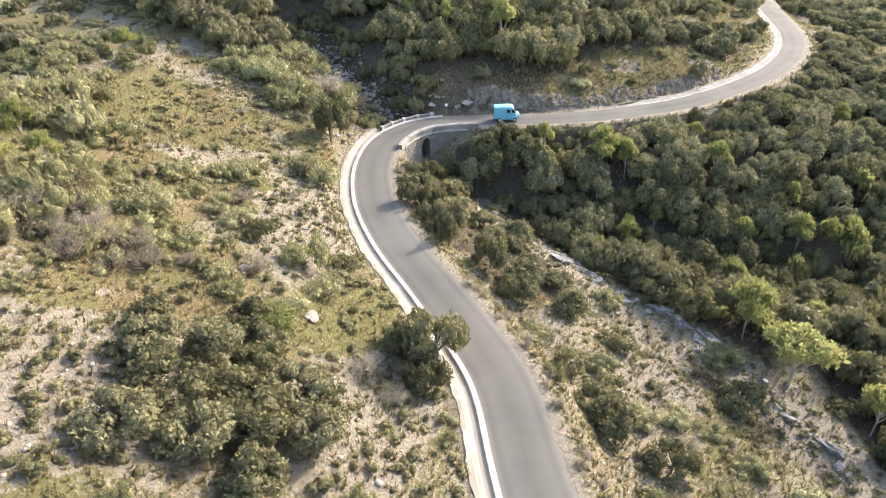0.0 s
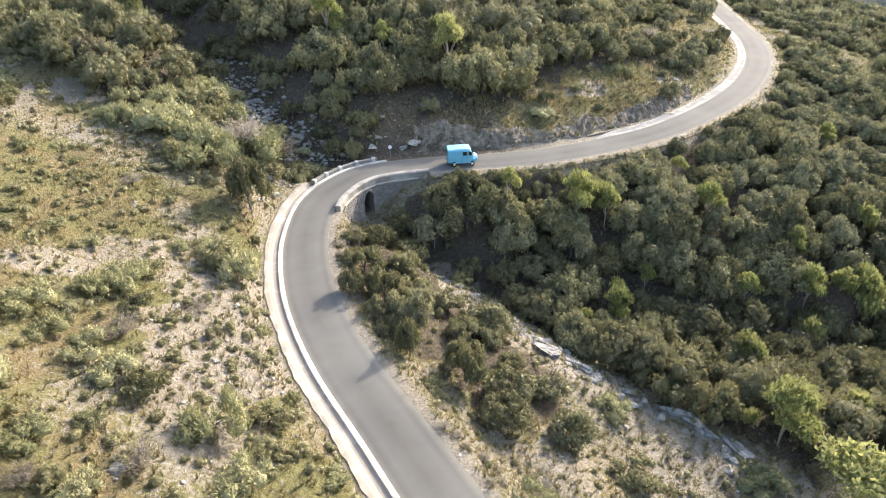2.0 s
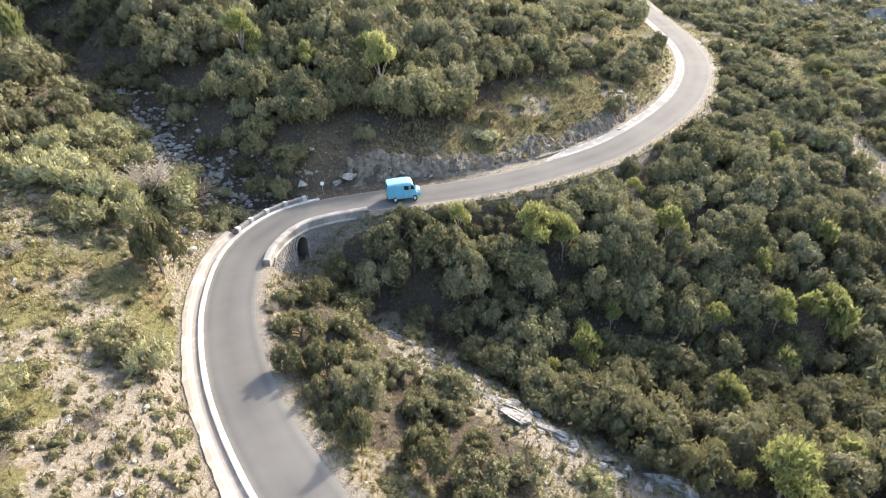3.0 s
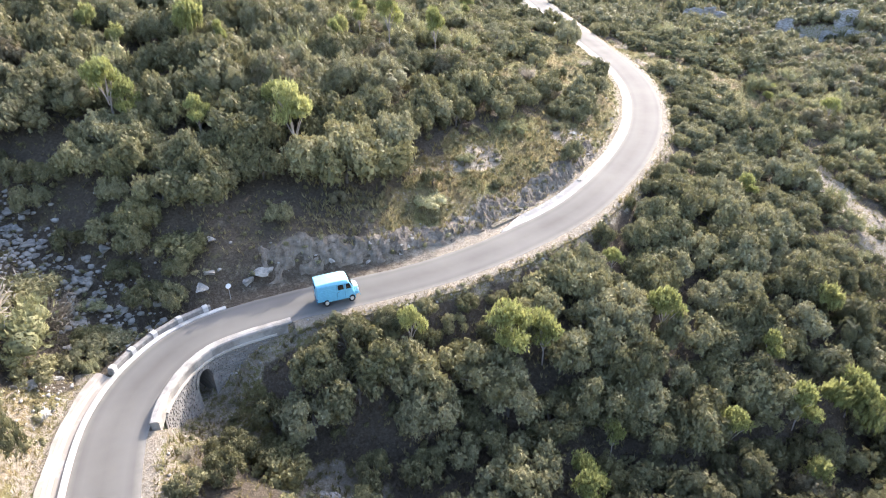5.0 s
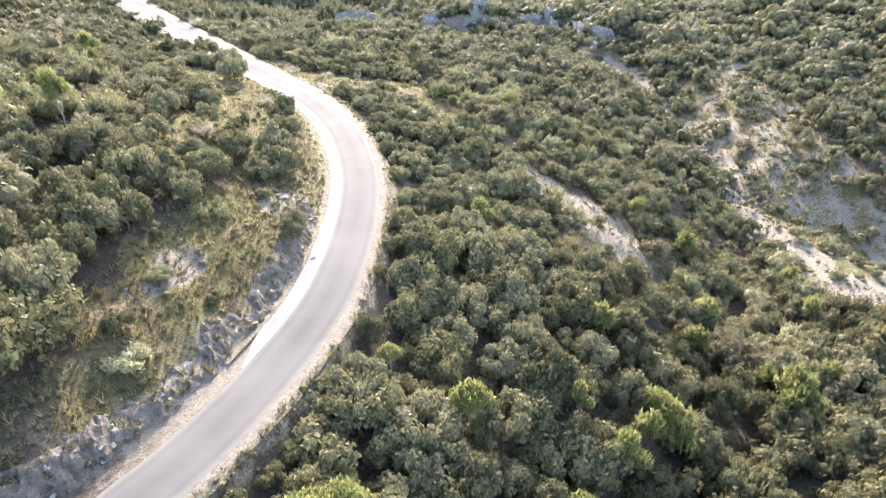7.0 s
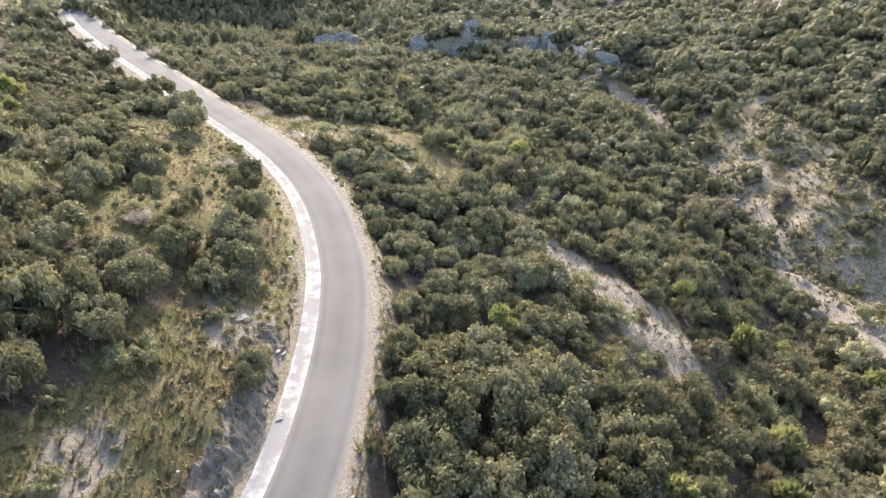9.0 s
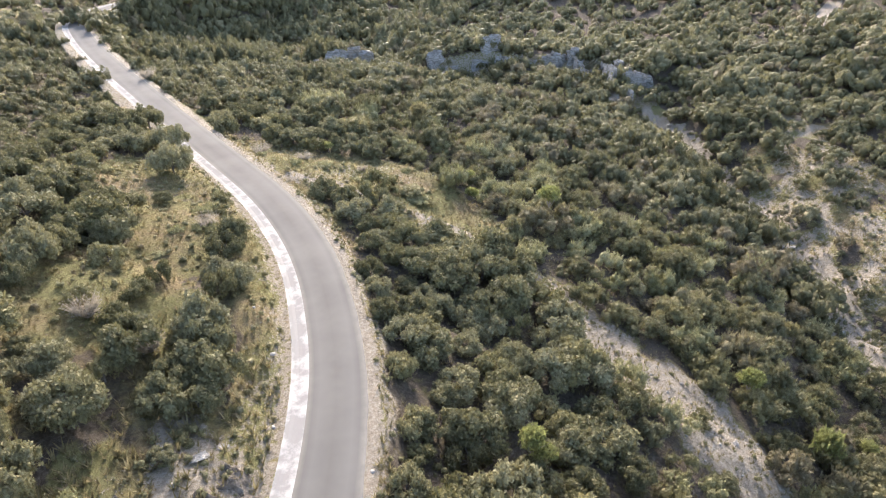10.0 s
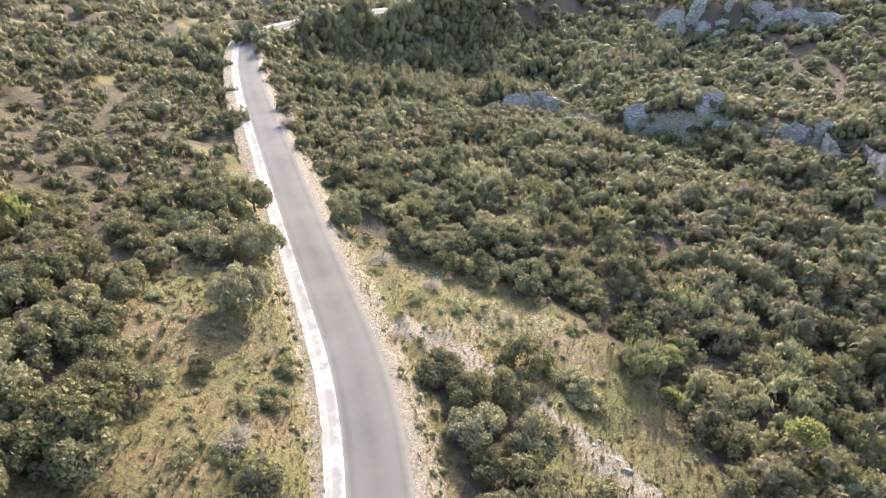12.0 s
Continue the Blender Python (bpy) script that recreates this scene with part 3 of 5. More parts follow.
def earth(u, k, d, h):
    return (d + jag(u * 1.3, 9, 0.25), h + jag(u, 6, 0.04)) if k in (0, 1, 2) else (d, h)


for u0, u1, d0, h0 in ((4, U_BRIDGE - 3.6, -3.66, 0.20), (U_GUT, STATION[-1] - 4, -3.42, 0.12)):
    bank = ribbon("verge", u0, u1, [(d0 - 1.7, -0.6), (d0 - 1.7, -0.12), (d0 - 0.8, h0 - 0.08), (d0, h0), (d0, -0.4)], mat_ground, 0.9, earth)
    a = bank.attributes.new("bare", "FLOAT", "POINT")
    a.data.foreach_set("value", np.full(len(bank.vertices), 0.66, np.float32))
    tagged(new("verge", bank), "stony earth verge beside the gutter", "verge", kind="structure")

for u0, u1 in ((4, U_BRIDGE - 9.0), (U_BRIDGE + 10.0, STATION[-1] - 4)):
    sand = ribbon("verge", u0, u1, [(2.15, -0.5), (2.15, -0.02), (2.5, 0.0), (2.95, -0.03), (3.5, -0.16), (3.5, -0.6)], mat_ground, 0.9,
                  lambda u, k, d, h: (d + jag(u * 1.3, 12, 0.16), h + jag(u * 2, 3, 0.02)) if k in (3, 4, 5) else (d, h))
    a = sand.attributes.new("bare", "FLOAT", "POINT")
    a.data.foreach_set("value", np.tile(np.array([0.9, 1.0, 1.0, 0.82, 0.5, 0.5], np.float32), len(sand.vertices) // 6))
    tagged(new("verge", sand), "narrow verge of pale sand beside the asphalt", "verge", kind="structure")

for ob, low in ((gutter_far, (2, 3, 4)), (lining, (2, 3, 4))):
    count = 8 if ob is gutter_far else 7
    a = ob.data.attributes.new("silt", "FLOAT", "POINT")
    a.data.foreach_set("value", np.tile(np.array([float(k in low) for k in range(count)], np.float32), len(ob.data.vertices) // count))


# ---- plants ----
def tube(path, radii, sides=5):
    v, f = [], []
    for i, (p, r) in enumerate(zip(path, radii)):
        ax = (Vector(path[min(i + 1, len(path) - 1)]) - Vector(path[max(i - 1, 0)])).normalized()
        m = ax.to_track_quat("Z", "Y").to_matrix()
        for k in range(sides):
            a = 2 * math.pi * k / sides
            v.append(Vector(p) + m @ Vector((r * math.cos(a), r * math.sin(a), 0)))
    for i in range(len(path) - 1):
        for k in range(sides):
            a, b = i * sides + k, i * sides + (k + 1) % sides
            f += [(a, b, b + sides), (a, b + sides, a + sides)]
    return [tuple(p) for p in v], f


def join(parts):
    v, f, base = [], [], 0
    for pv, pf in parts:
        v.append(np.asarray(pv, float).reshape(-1, 3))
        f.append(np.asarray(pf, int).reshape(-1, 3) + base)
        base += len(pv)
    return np.concatenate(v), np.concatenate(f)


def ico(sub):
    bm = bmesh.new()
    bmesh.ops.create_icosphere(bm, subdivisions=sub, radius=1)
    v = np.array([tuple(p.co) for p in bm.verts])
    f = np.array([[p.index for p in q.verts] for q in bm.faces])
    bm.free()
    return v, f


ICO1, ICO2 = ico(1), ico(2)


def crown(seed, lobes, leaves, size, core=0.74, lift=0.35, ball=ICO1, rough=0.22):
    """A crown of lumpy clumps, each with a rough core and small folded leaf sprays on it."""
    r = np.random.RandomState(seed)
    lobes = np.array(lobes, float)
    parts = []
    for x, y, z, rad, flat in lobes:
        v, f = ball
        v = v * (1 + rough * r.uniform(-1, 1, (len(v), 1))) * rad * core
        parts.append((v * (1, 1, flat) + (x, y, z), f))
    w = lobes[:, 3] ** 2
    k = r.choice(len(lobes), leaves, p=w / w.sum())
    n = r.normal(size=(leaves, 3)) + (0, 0, lift)
    n /= np.linalg.norm(n, axis=1)[:, None]
    rad = lobes[k, 3] * (0.72 + 0.36 * r.rand(leaves) ** 0.7)
    c = lobes[k, :3] + n * rad[:, None] * np.stack([np.ones(leaves), np.ones(leaves), lobes[k, 4]], 1)
    face = 0.6 * n + 0.62 * r.normal(size=(leaves, 3))
    face /= np.linalg.norm(face, axis=1)[:, None]
    a = np.cross(face, r.normal(size=(leaves, 3)))
    a /= np.linalg.norm(a, axis=1)[:, None]
    b = np.cross(face, a)
    s = size * r.uniform(0.6, 1.35, (leaves, 1))
    quad = np.stack([c - a * s, c - b * s * 0.6, c + a * s * 0.9, c + b * s * 0.65 + face * s * 0.15], 1)
    idx = np.arange(leaves)[:, None] * 4
    parts.append((quad.reshape(-1, 3), np.concatenate([idx + (0, 1, 2), idx + (0, 2, 3)])))
    return join(parts)


def lump_set(seed, n, spread, rad, top, flat=0.8, base=0.3):
    r = np.random.RandomState(seed)
    out = []
    for k in range(n):
        a, d = k * 2.4 + r.uniform(-1.2, 1.2), spread * math.sqrt(r.uniform(0, 1))
        z = base + (top - base) * (1 - 0.65 * (d / max(spread, 0.01)) ** 2) * r.uniform(0.6, 1.05)
        out.append((d * math.cos(a), d * math.sin(a), z, rad * r.uniform(0.6, 1.45), flat))
    return out


def trunk(seed, height, reach, limbs, r0=0.11):
    r = random.Random(seed)
    parts = [tube([(0, 0, -0.5), (0.03, 0.02, height * 0.3), (0.1 * r.uniform(-1, 1), 0.1 * r.uniform(-1, 1), height * 0.75)], [r0, r0 * 0.8, r0 * 0.4])]
    for k in range(limbs):
        a, z = k * 2.4 + r.uniform(-0.4, 0.4), height * r.uniform(0.25, 0.5)
        parts.append(tube([(0, 0, z), (0.5 * reach * math.cos(a), 0.5 * reach * math.sin(a), z + 0.25 * height),
                           (reach * math.cos(a), reach * math.sin(a), z + 0.42 * height)], [r0 * 0.5, r0 * 0.33, r0 * 0.12], 4))
    return join(parts)


# every template is about one metre in radius and one metre high; plants are scaled from it
def oak_shape(seed, leaves, size, ball=ICO1):
    return crown(seed, lump_set(seed, 24, 0.78, 0.235, 0.80, 0.85, 0.22), leaves, size, ball=ball)


def scrub_shape(seed, leaves, size, ball=ICO1):
    return crown(seed, lump_set(seed, 12, 0.76, 0.27, 0.66, 0.85, 0.18), leaves, size, ball=ball)


def pine_shape(seed, leaves, size):
    """An umbrella of a few soft needle masses at the ends of bare limbs."""
    r = np.random.RandomState(seed)
    n = 9
    h = np.concatenate([[0.93], 0.62 + 0.32 * r.rand(n - 1)])
    a = np.arange(n) * 2.4 + r.uniform(-0.7, 0.7, n)
    d = np.concatenate([[0.05], 0.62 * r.uniform(0.35, 1.0, n - 1) * np.clip(1.45 - h[1:], 0, 1)])
    c = np.stack([d * np.cos(a), d * np.sin(a), h], 1)
    rad = r.uniform(0.22, 0.38, n)
    k = r.choice(n, leaves, p=rad ** 2 / (rad ** 2).sum())
    o = r.normal(size=(leaves, 3))
    o *= (r.rand(leaves, 1) ** 0.4) / np.linalg.norm(o, axis=1)[:, None]
    p = c[k] + o * rad[k][:, None] * (1, 1, 0.36)
    ax = o * 0.6 + (0, 0, 0.25) + 0.55 * r.normal(size=(leaves, 3))
    ax /= np.linalg.norm(ax, axis=1)[:, None]
    w = np.cross(ax, r.normal(size=(leaves, 3)))
    w /= np.linalg.norm(w, axis=1)[:, None]
    s = size * r.uniform(0.6, 1.3, (leaves, 1))
    quad = np.stack([p - ax * s, p - w * s * 0.42, p + ax * s, p + w * s * 0.42], 1)
    i = np.arange(leaves)[:, None] * 4
    return join([(quad.reshape(-1, 3), np.concatenate([i + (0, 1, 2), i + (0, 2, 3)]))])


def broom_shape(seed, sprays, size, lobes=9):
    """A soft bush of fine upright sprays round a few small cores."""
    r = np.random.RandomState(seed)
    lumps = np.array(lump_set(seed, lobes, 0.68, 0.30, 0.58, 0.9, 0.2))
    parts = []
    for x, y, z, rad, flat in lumps:
        v, f = ICO1
        parts.append((v * (1 + 0.2 * r.uniform(-1, 1, (len(v), 1))) * rad * 0.72 * (1, 1, flat) + (x, y, z), f))
    k = r.choice(len(lumps), sprays, p=lumps[:, 3] ** 2 / (lumps[:, 3] ** 2).sum())
    n = r.normal(size=(sprays, 3)) + (0, 0, 0.5)
    n /= np.linalg.norm(n, axis=1)[:, None]
    p = lumps[k, :3] + n * (lumps[k, 3] * r.uniform(0.6, 1.0, sprays))[:, None]
    ax = n * 0.6 + (0, 0, 0.55) + 0.4 * r.normal(size=(sprays, 3))
    ax /= np.linalg.norm(ax, axis=1)[:, None]
    w = np.cross(ax, r.normal(size=(sprays, 3)))
    w /= np.linalg.norm(w, axis=1)[:, None]
    s = size * r.uniform(0.6, 1.4, (sprays, 1))
    quad = np.stack([p - ax * s * 0.6, p - w * s * 0.3, p + ax * s, p + w * s * 0.3], 1)
    i = np.arange(sprays)[:, None] * 4
    parts.append((quad.reshape(-1, 3), np.concatenate([i + (0, 1, 2), i + (0, 2, 3)])))
    return join(parts)


def twig_shape(seed, n):
    r = random.Random(seed)
    parts = []
    for k in range(n):
        a, t = r.uniform(0, 6.28), r.uniform(0.15, 0.9)
        d = Vector((math.cos(a) * t, math.sin(a) * t, r.uniform(0.5, 1.0)))
        side = Vector((-d.y, d.x, 0)).normalized() * 0.012
        p0 = Vector((math.cos(a) * 0.08, math.sin(a) * 0.08, 0))
        mid = p0 + d * 0.55 + Vector((0, 0, 0.06))
        parts.append(([p0 - side, p0 + side, mid, p0 + d], [(0, 1, 2), (0, 2, 3)]))
        for j in range(5):
            c = p0 + d * r.uniform(0.45, 1.0) + Vector((r.uniform(-1, 1), r.uniform(-1, 1), r.uniform(-1, 1))) * 0.16
            e = Vector((r.uniform(-1, 1), r.uniform(-1, 1), r.uniform(-0.3, 1))) * 0.07
            g = e.cross(Vector((r.uniform(-1, 1), r.uniform(-1, 1), r.uniform(-1, 1)))).normalized() * 0.018
            parts.append(([c - e, c + g, c + e, c - g], [(0, 1, 2), (0, 2, 3)]))
    return join([([tuple(p) for p in v], f) for v, f in parts])


def part(name, me, parent, label=""):
    ob = new(name, me)
    ob.parent = parent
    return tagged(ob, label)


def plant_model(name, crown_vf, wood_vf, mat, label, category, group, crown_name="crown", bark=None):
    base = new(name)
    tagged(base, label, category, group)
    part("trunk", mesh_from("trunk", *wood_vf, bark or mat_bark), base)
    part(crown_name, mesh_from(crown_name, *crown_vf, mat, True), base)
    return base


def put(model, x, y, z, r, h, turn):
    return copy_thing(model, Matrix.Translation((x, y, z)) @ Matrix.Rotation(turn, 4, "Z") @ Matrix.Diagonal((r, r, h, 1)))


def joined(name, shapes, xs, ys, zs, rs, hs, mat, rng, label, category, tilt=0.08):
    """Many plants in one mesh, from a few shapes."""
    which = rng.randint(0, len(shapes), len(xs))
    V, F, T, base = [], [], [], 0
    for k, (v, f) in enumerate(shapes):
        i = np.nonzero(which == k)[0]
        if not len(i):
            continue
        a, n = rng.uniform(0, 2 * np.pi, len(i)), len(v)
        ca, sa = np.cos(a)[:, None], np.sin(a)[:, None]
        X = (v[None, :, 0] * ca - v[None, :, 1] * sa) * rs[i][:, None] + xs[i][:, None]
        Y = (v[None, :, 0] * sa + v[None, :, 1] * ca) * rs[i][:, None] + ys[i][:, None]
        Z = v[None, :, 2] * hs[i][:, None] + zs[i][:, None]
        V.append(np.stack([X, Y, Z], -1).reshape(-1, 3))
        F.append((f[None] + (np.arange(len(i)) * n)[:, None, None]).reshape(-1, 3) + base)
        T.append(np.repeat(np.clip(0.62 * rng.rand(len(i)) + 0.19 + 0.24 * waves(xs[i], ys[i], 23, 26), 0, 1), n))
        base += len(i) * n
    me = mesh_from(name, np.concatenate(V), np.concatenate(F), mat, True, tint=np.concatenate(T))
    return tagged(new(name, me), label, category, kind="stuff")


OAKS_WEST = [(-0.5, 36.8, 5.4, 3.0), (-3.4, 37.6, 2.4, 1.5), (-14.8, 76.8, 6.2, 2.6), (-11.6, 45.4, 3.2, 2.4), (-15.9, 47.8, 2.2, 1.8), (-14.7, 25.8, 3.0, 2.6),
             (-13.5, 30.1, 3.0, 2.4), (-12.4, 23.2, 3.0, 2.3), (-8.7, 28.4, 3.0, 2.4), (-6.7, 28.2, 2.6, 1.9), (-11.0, 32.1, 2.4, 1.8), (-29.8, 88.2, 3.0, 2.0),
             (-23.6, 83.2, 2.6, 1.8), (-13.9, 64.3, 3.2, 2.3), (-15.6, 66.0, 2.8, 1.9), (12.1, 36.5, 3.2, 2.4), (13.1, 34.8, 3.0, 2.2), (16.6, 31.5, 3.0, 2.2), (12.1, 50.0, 3.0, 2.2),
             (7.3, 51.1, 2.8, 2.2), (1.3, 60.6, 4.8, 2.3), (4.7, 55.3, 4.6, 2.1), (0.4, 56.6, 4.0, 1.4), (-2.3, 75.5, 2.8, 1.6), (-1.6, 64.6, 4.4, 1.9), (-0.2, 62.3, 3.4, 1.8), (-36.1, 56.7, 2.6, 2.2), (-26.5, 41.9, 3.0, 2.2),
             (-16.6, 28.6, 2.8, 2.2), (-11.0, 26.6, 3.2, 2.5), (-9.6, 24.4, 3.0, 2.4), (-6.9, 25.6, 2.6, 2.0), (-15.6, 22.4, 2.8, 2.3), (-12.6, 34.2, 2.4, 2.0), (-9.0, 21.6, 2.6, 2.1), (-10.9, 29.4, 2.9, 2.2),
             (-4.3, 64.6, 2.8, 1.3), (-1.2, 59.0, 2.6, 1.3), (-2.4, 61.2, 2.4, 1.1), (-0.9, 33.9, 3.2, 1.9), (-17.5, 31.5, 2.4, 2.0)]
OAKS_EAST = [(-2.0, 79.0, 3.0, 2.0), (5.1, 83.2, 4.0, 2.6), (5.4, 99.3, 2.3, 1.5), (-4.0, 95.9, 2.2, 1.6), (43.0, 113.5, 1.4, 1.0), (41.9, 107.0, 2.4, 1.7),
             (72.2, 162.3, 4.2, 2.7), (21.9, 102.9, 2.2, 1.4), (29.4, 102.4, 1.2, 1.0), (40.8, 91.0, 4.0, 2.4), (67.4, 153.8, 4.4, 2.9),
             (75.3, 174.5, 4.2, 2.5), (70.9, 172.0, 4.4, 2.9), (62.0, 133.5, 3.0, 2.0), (55.5, 126.0, 3.0, 1.6), (49.8, 119.9, 3.6, 2.6), (45.4, 117.5, 3.0, 2.0),
             (40.4, 105.9, 2.2, 1.5), (62.2, 147.0, 1.4, 1.2), (84.0, 168.1, 3.5, 2.0), (79.2, 136.9, 2.6, 1.9)]
PINES = [(-8.5, 113.9, 5.5, 1.7), (-6.8, 113.5, 4.0, 1.3), (8.6, 107.7, 6.0, 1.9), (7.6, 112.1, 4.5, 1.4), (-0.4, 111.5, 3.6, 1.1), (3.4, 125.0, 4.5, 0.8),
         (13.2, 83.7, 3.6, 1.0), (21.0, 81.0, 5.0, 1.8), (24.1, 80.7, 4.0, 1.3), (36.1, 80.3, 4.6, 1.4), (44.7, 71.0, 4.2, 1.4), (51.3, 71.2, 4.0, 1.3),
         (37.4, 71.1, 3.6, 1.2), (22.5, 69.3, 4.0, 1.4), (26.7, 73.0, 3.0, 0.8), (35.6, 88.2, 2.4, 0.9), (45.2, 75.9, 3.4, 0.9), (33.2, 133.7, 5.0, 1.3),
         (26.1, 132.9, 5.5, 1.5), (22.9, 136.6, 4.6, 1.1)]
PINES_EAST = [(17.7, 128.6, 4.0, 1.0), (31.3, 44.1, 4.6, 2.7), (29.8, 50.7, 5.0, 2.1), (23.0, 71.0, 3.6, 1.1), (37.1, 39.9, 4.0, 1.5), (18.7, 67.7, 2.8, 0.9),
              (-11.1, 34.2, 1.8, 1.4), (100.7, 120.7, 3.4, 1.4), (100.7, 133.9, 1.6, 0.9), (91.6, 153.9, 1.25, 0.9), (88.7, 90.0, 3.0, 1.2), (62.2, 98.8, 3.0, 1.2),
              (-43.1, 86.5, 3.0, 1.3), (-31.2, 46.4, 2.6, 1.0), (-35, 50, 2.8, 1.1), (-33, 43.5, 2.4, 1.0)]

rng = np.random.RandomState(42)


def scatter(x0, x1, y0, y1, step):
    xs, ys = np.meshgrid(np.arange(x0, x1, step), np.arange(y0, y1, step))
    xs, ys = xs.ravel(), ys.ravel()
    return xs + rng.uniform(-0.48, 0.48, len(xs)) * step, ys + rng.uniform(-0.48, 0.48, len(xs)) * step


oak_models = [plant_model("holm_oak", oak_shape(k, 1700, 0.067), trunk(k, 0.75, 0.55, 4, 0.06), mat_oak, "grey-green holm oak with a rounded clumpy crown", "tree", "holm oaks") for k in range(4)]
pine_models = [plant_model("pine_tree", pine_shape(20 + k, 1700, 0.062), trunk(20 + k, 0.95, 0.40, 6, 0.035), mat_pine, "young yellow-green pine with an airy crown on a pale stem", "tree", "young pines", bark=mat_pine_bark) for k in range(3)]
scrub_models = [plant_model("shrub", scrub_shape(40 + k, 1000, 0.074), trunk(40 + k, 0.5, 0.4, 3, 0.05), mat_scrub, "olive-green evergreen shrub on dry ground", "shrub", "hillside shrubs", "foliage") for k in range(3)]
broom_models = [plant_model("broom_bush", broom_shape(50 + k, 750, 0.10), trunk(50 + k, 0.4, 0.4, 3, 0.04), mat_broom, "soft pale olive broom bush on dry ground", "shrub", "broom bushes", "foliage") for k in range(3)]
dry_models = [plant_model("dry_shrub", twig_shape(60 + k, 130), trunk(60 + k, 0.5, 0.4, 4, 0.03), mat_dry, "leafless grey-brown shrub with bare twigs", "shrub", "dry shrubs", "branchwork") for k in range(2)]

DRY_SPOTS = [(-24.5, 35.5, 1.8, 1.6), (-22.5, 36.5, 1.6, 1.5), (-26.5, 37.5, 1.7, 1.6), (-23.5, 38.8, 1.6, 1.4), (-27.5, 34.5, 1.5, 1.4), (-25.2, 40.0, 2.0, 2.0), (-28.8, 38.8, 2.1, 2.2), (-22.0, 39.6, 1.8, 1.8), (-20.6, 37.6, 1.8, 1.8), (-29.6, 36.2, 1.8, 2.0), (-24.2, 37.2, 2.2, 2.0), (-27.0, 41.0, 2.0, 2.0), (-5.2, 33.6, 1.6, 1.5), (-3.0, 31.4, 1.4, 1.2),
             (47.5, 123.0, 2.0, 1.6), (46.0, 128.5, 2.0, 1.6), (76.0, 100.5, 2.0, 1.4), (72.0, 98.0, 2.0, 1.5), (90.5, 203.0, 2.2, 1.8)]
spots = np.array(DRY_SPOTS)
for k, ((x, y, h, r), z) in enumerate(zip(spots, ground_z(spots[:, 0], spots[:, 1]))):
    put(dry_models[k % 2], x, y, z - 0.1, r, h, k * 1.7)
for k, (x, y, size, tall_) in enumerate(((30.0, 89.6, 0.95, 1.3), (28.7, 89.2, 0.6, 0.8), (65.6, 143.0, 1.0, 1.1), (63.4, 141.5, 1.2, 1.2), (68.4, 146.2, 0.9, 0.9), (-11.1, 57.7, 0.9, 1.0), (-20.5, 58.9, 2.2, 2.4), (-21.8, 57.2, 1.8, 2.0))):
    put(broom_models[k % 3], x, y, float(ground_z(x, y)[0]) - 0.05, size, tall_, k * 1.9)
for k, (x, y, size, tall_) in enumerate(((15.6, 86.4, 1.2, 1.6), (17.6, 85.0, 1.5, 2.2), (19.4, 86.4, 1.3, 1.8), (15.0, 84.4, 1.4, 2.0), (17.2, 82.4, 1.7, 2.6), (20.6, 84.2, 1.5, 2.2), (22.4, 86.6, 1.2, 1.5),
                                         (11.0, 85.6, 1.3, 1.8), (24.6, 87.2, 1.1, 1.4), (9.0, 86.2, 1.2, 1.5))):
    put(scrub_models[k % 3], x, y, float(ground_z(x, y)[0]) - 0.1, size, tall_, k * 2.3)
spots = np.array(OAKS_WEST + OAKS_EAST)
sz = ground_z(spots[:, 0], spots[:, 1])
for k, ((x, y, h, r), z) in enumerate(zip(spots, sz)):
    shrubby = y > 40 and x < -8 and h < 3.3
    put((broom_models if k % 2 else scrub_models)[k % 3] if shrubby else oak_models[k % 4], x, y, z - 0.1, r, h, k * 1.3)
pts = np.array(PINES + PINES_EAST)
pz = ground_z(pts[:, 0], pts[:, 1])
for k, ((x, y, h, r), z) in enumerate(zip(pts, pz)):
    put(pine_models[k % 3], x, y, z - 0.1, r * 2.0, h * 1.35, k * 2.1)
fixed = np.concatenate([spots[:, [0, 1, 3]], pts[:, [0, 1, 3]], [(-15.7, 77.0, 5.5), (-17.5, 74.5, 4.5), (67.4, 153.8, 4.5), (64.5, 150.5, 4.0)]])


def clear_of(x, y, k=0.75):
    d = np.hypot(x[:, None] - fixed[None, :, 0], y[:, None] - fixed[None, :, 1]) - fixed[None, :, 2] * k
    return d.min(1) > 0.6


def x_west(x, y):
    return ~right_of(x, y, [(-14, 84), (-20, 83), (-25, 88), (-35, 96), (-60, 116)])


# dry brush along the outer edge of the first stretch
for k in range(34):
    i = int(rng.randint(np.searchsorted(STATION, 52), np.searchsorted(STATION, U_BRIDGE - 10)))
    d = rng.uniform(2.9, 4.6)
    x, y = LINE[i] + SIDE[i] * d
    r = rng.uniform(0.4, 0.8)
    put(dry_models[k % 2], x, y, float(ground_z(x, y)[0]) - 0.05, r, r * rng.uniform(0.8, 1.2), k * 1.1)


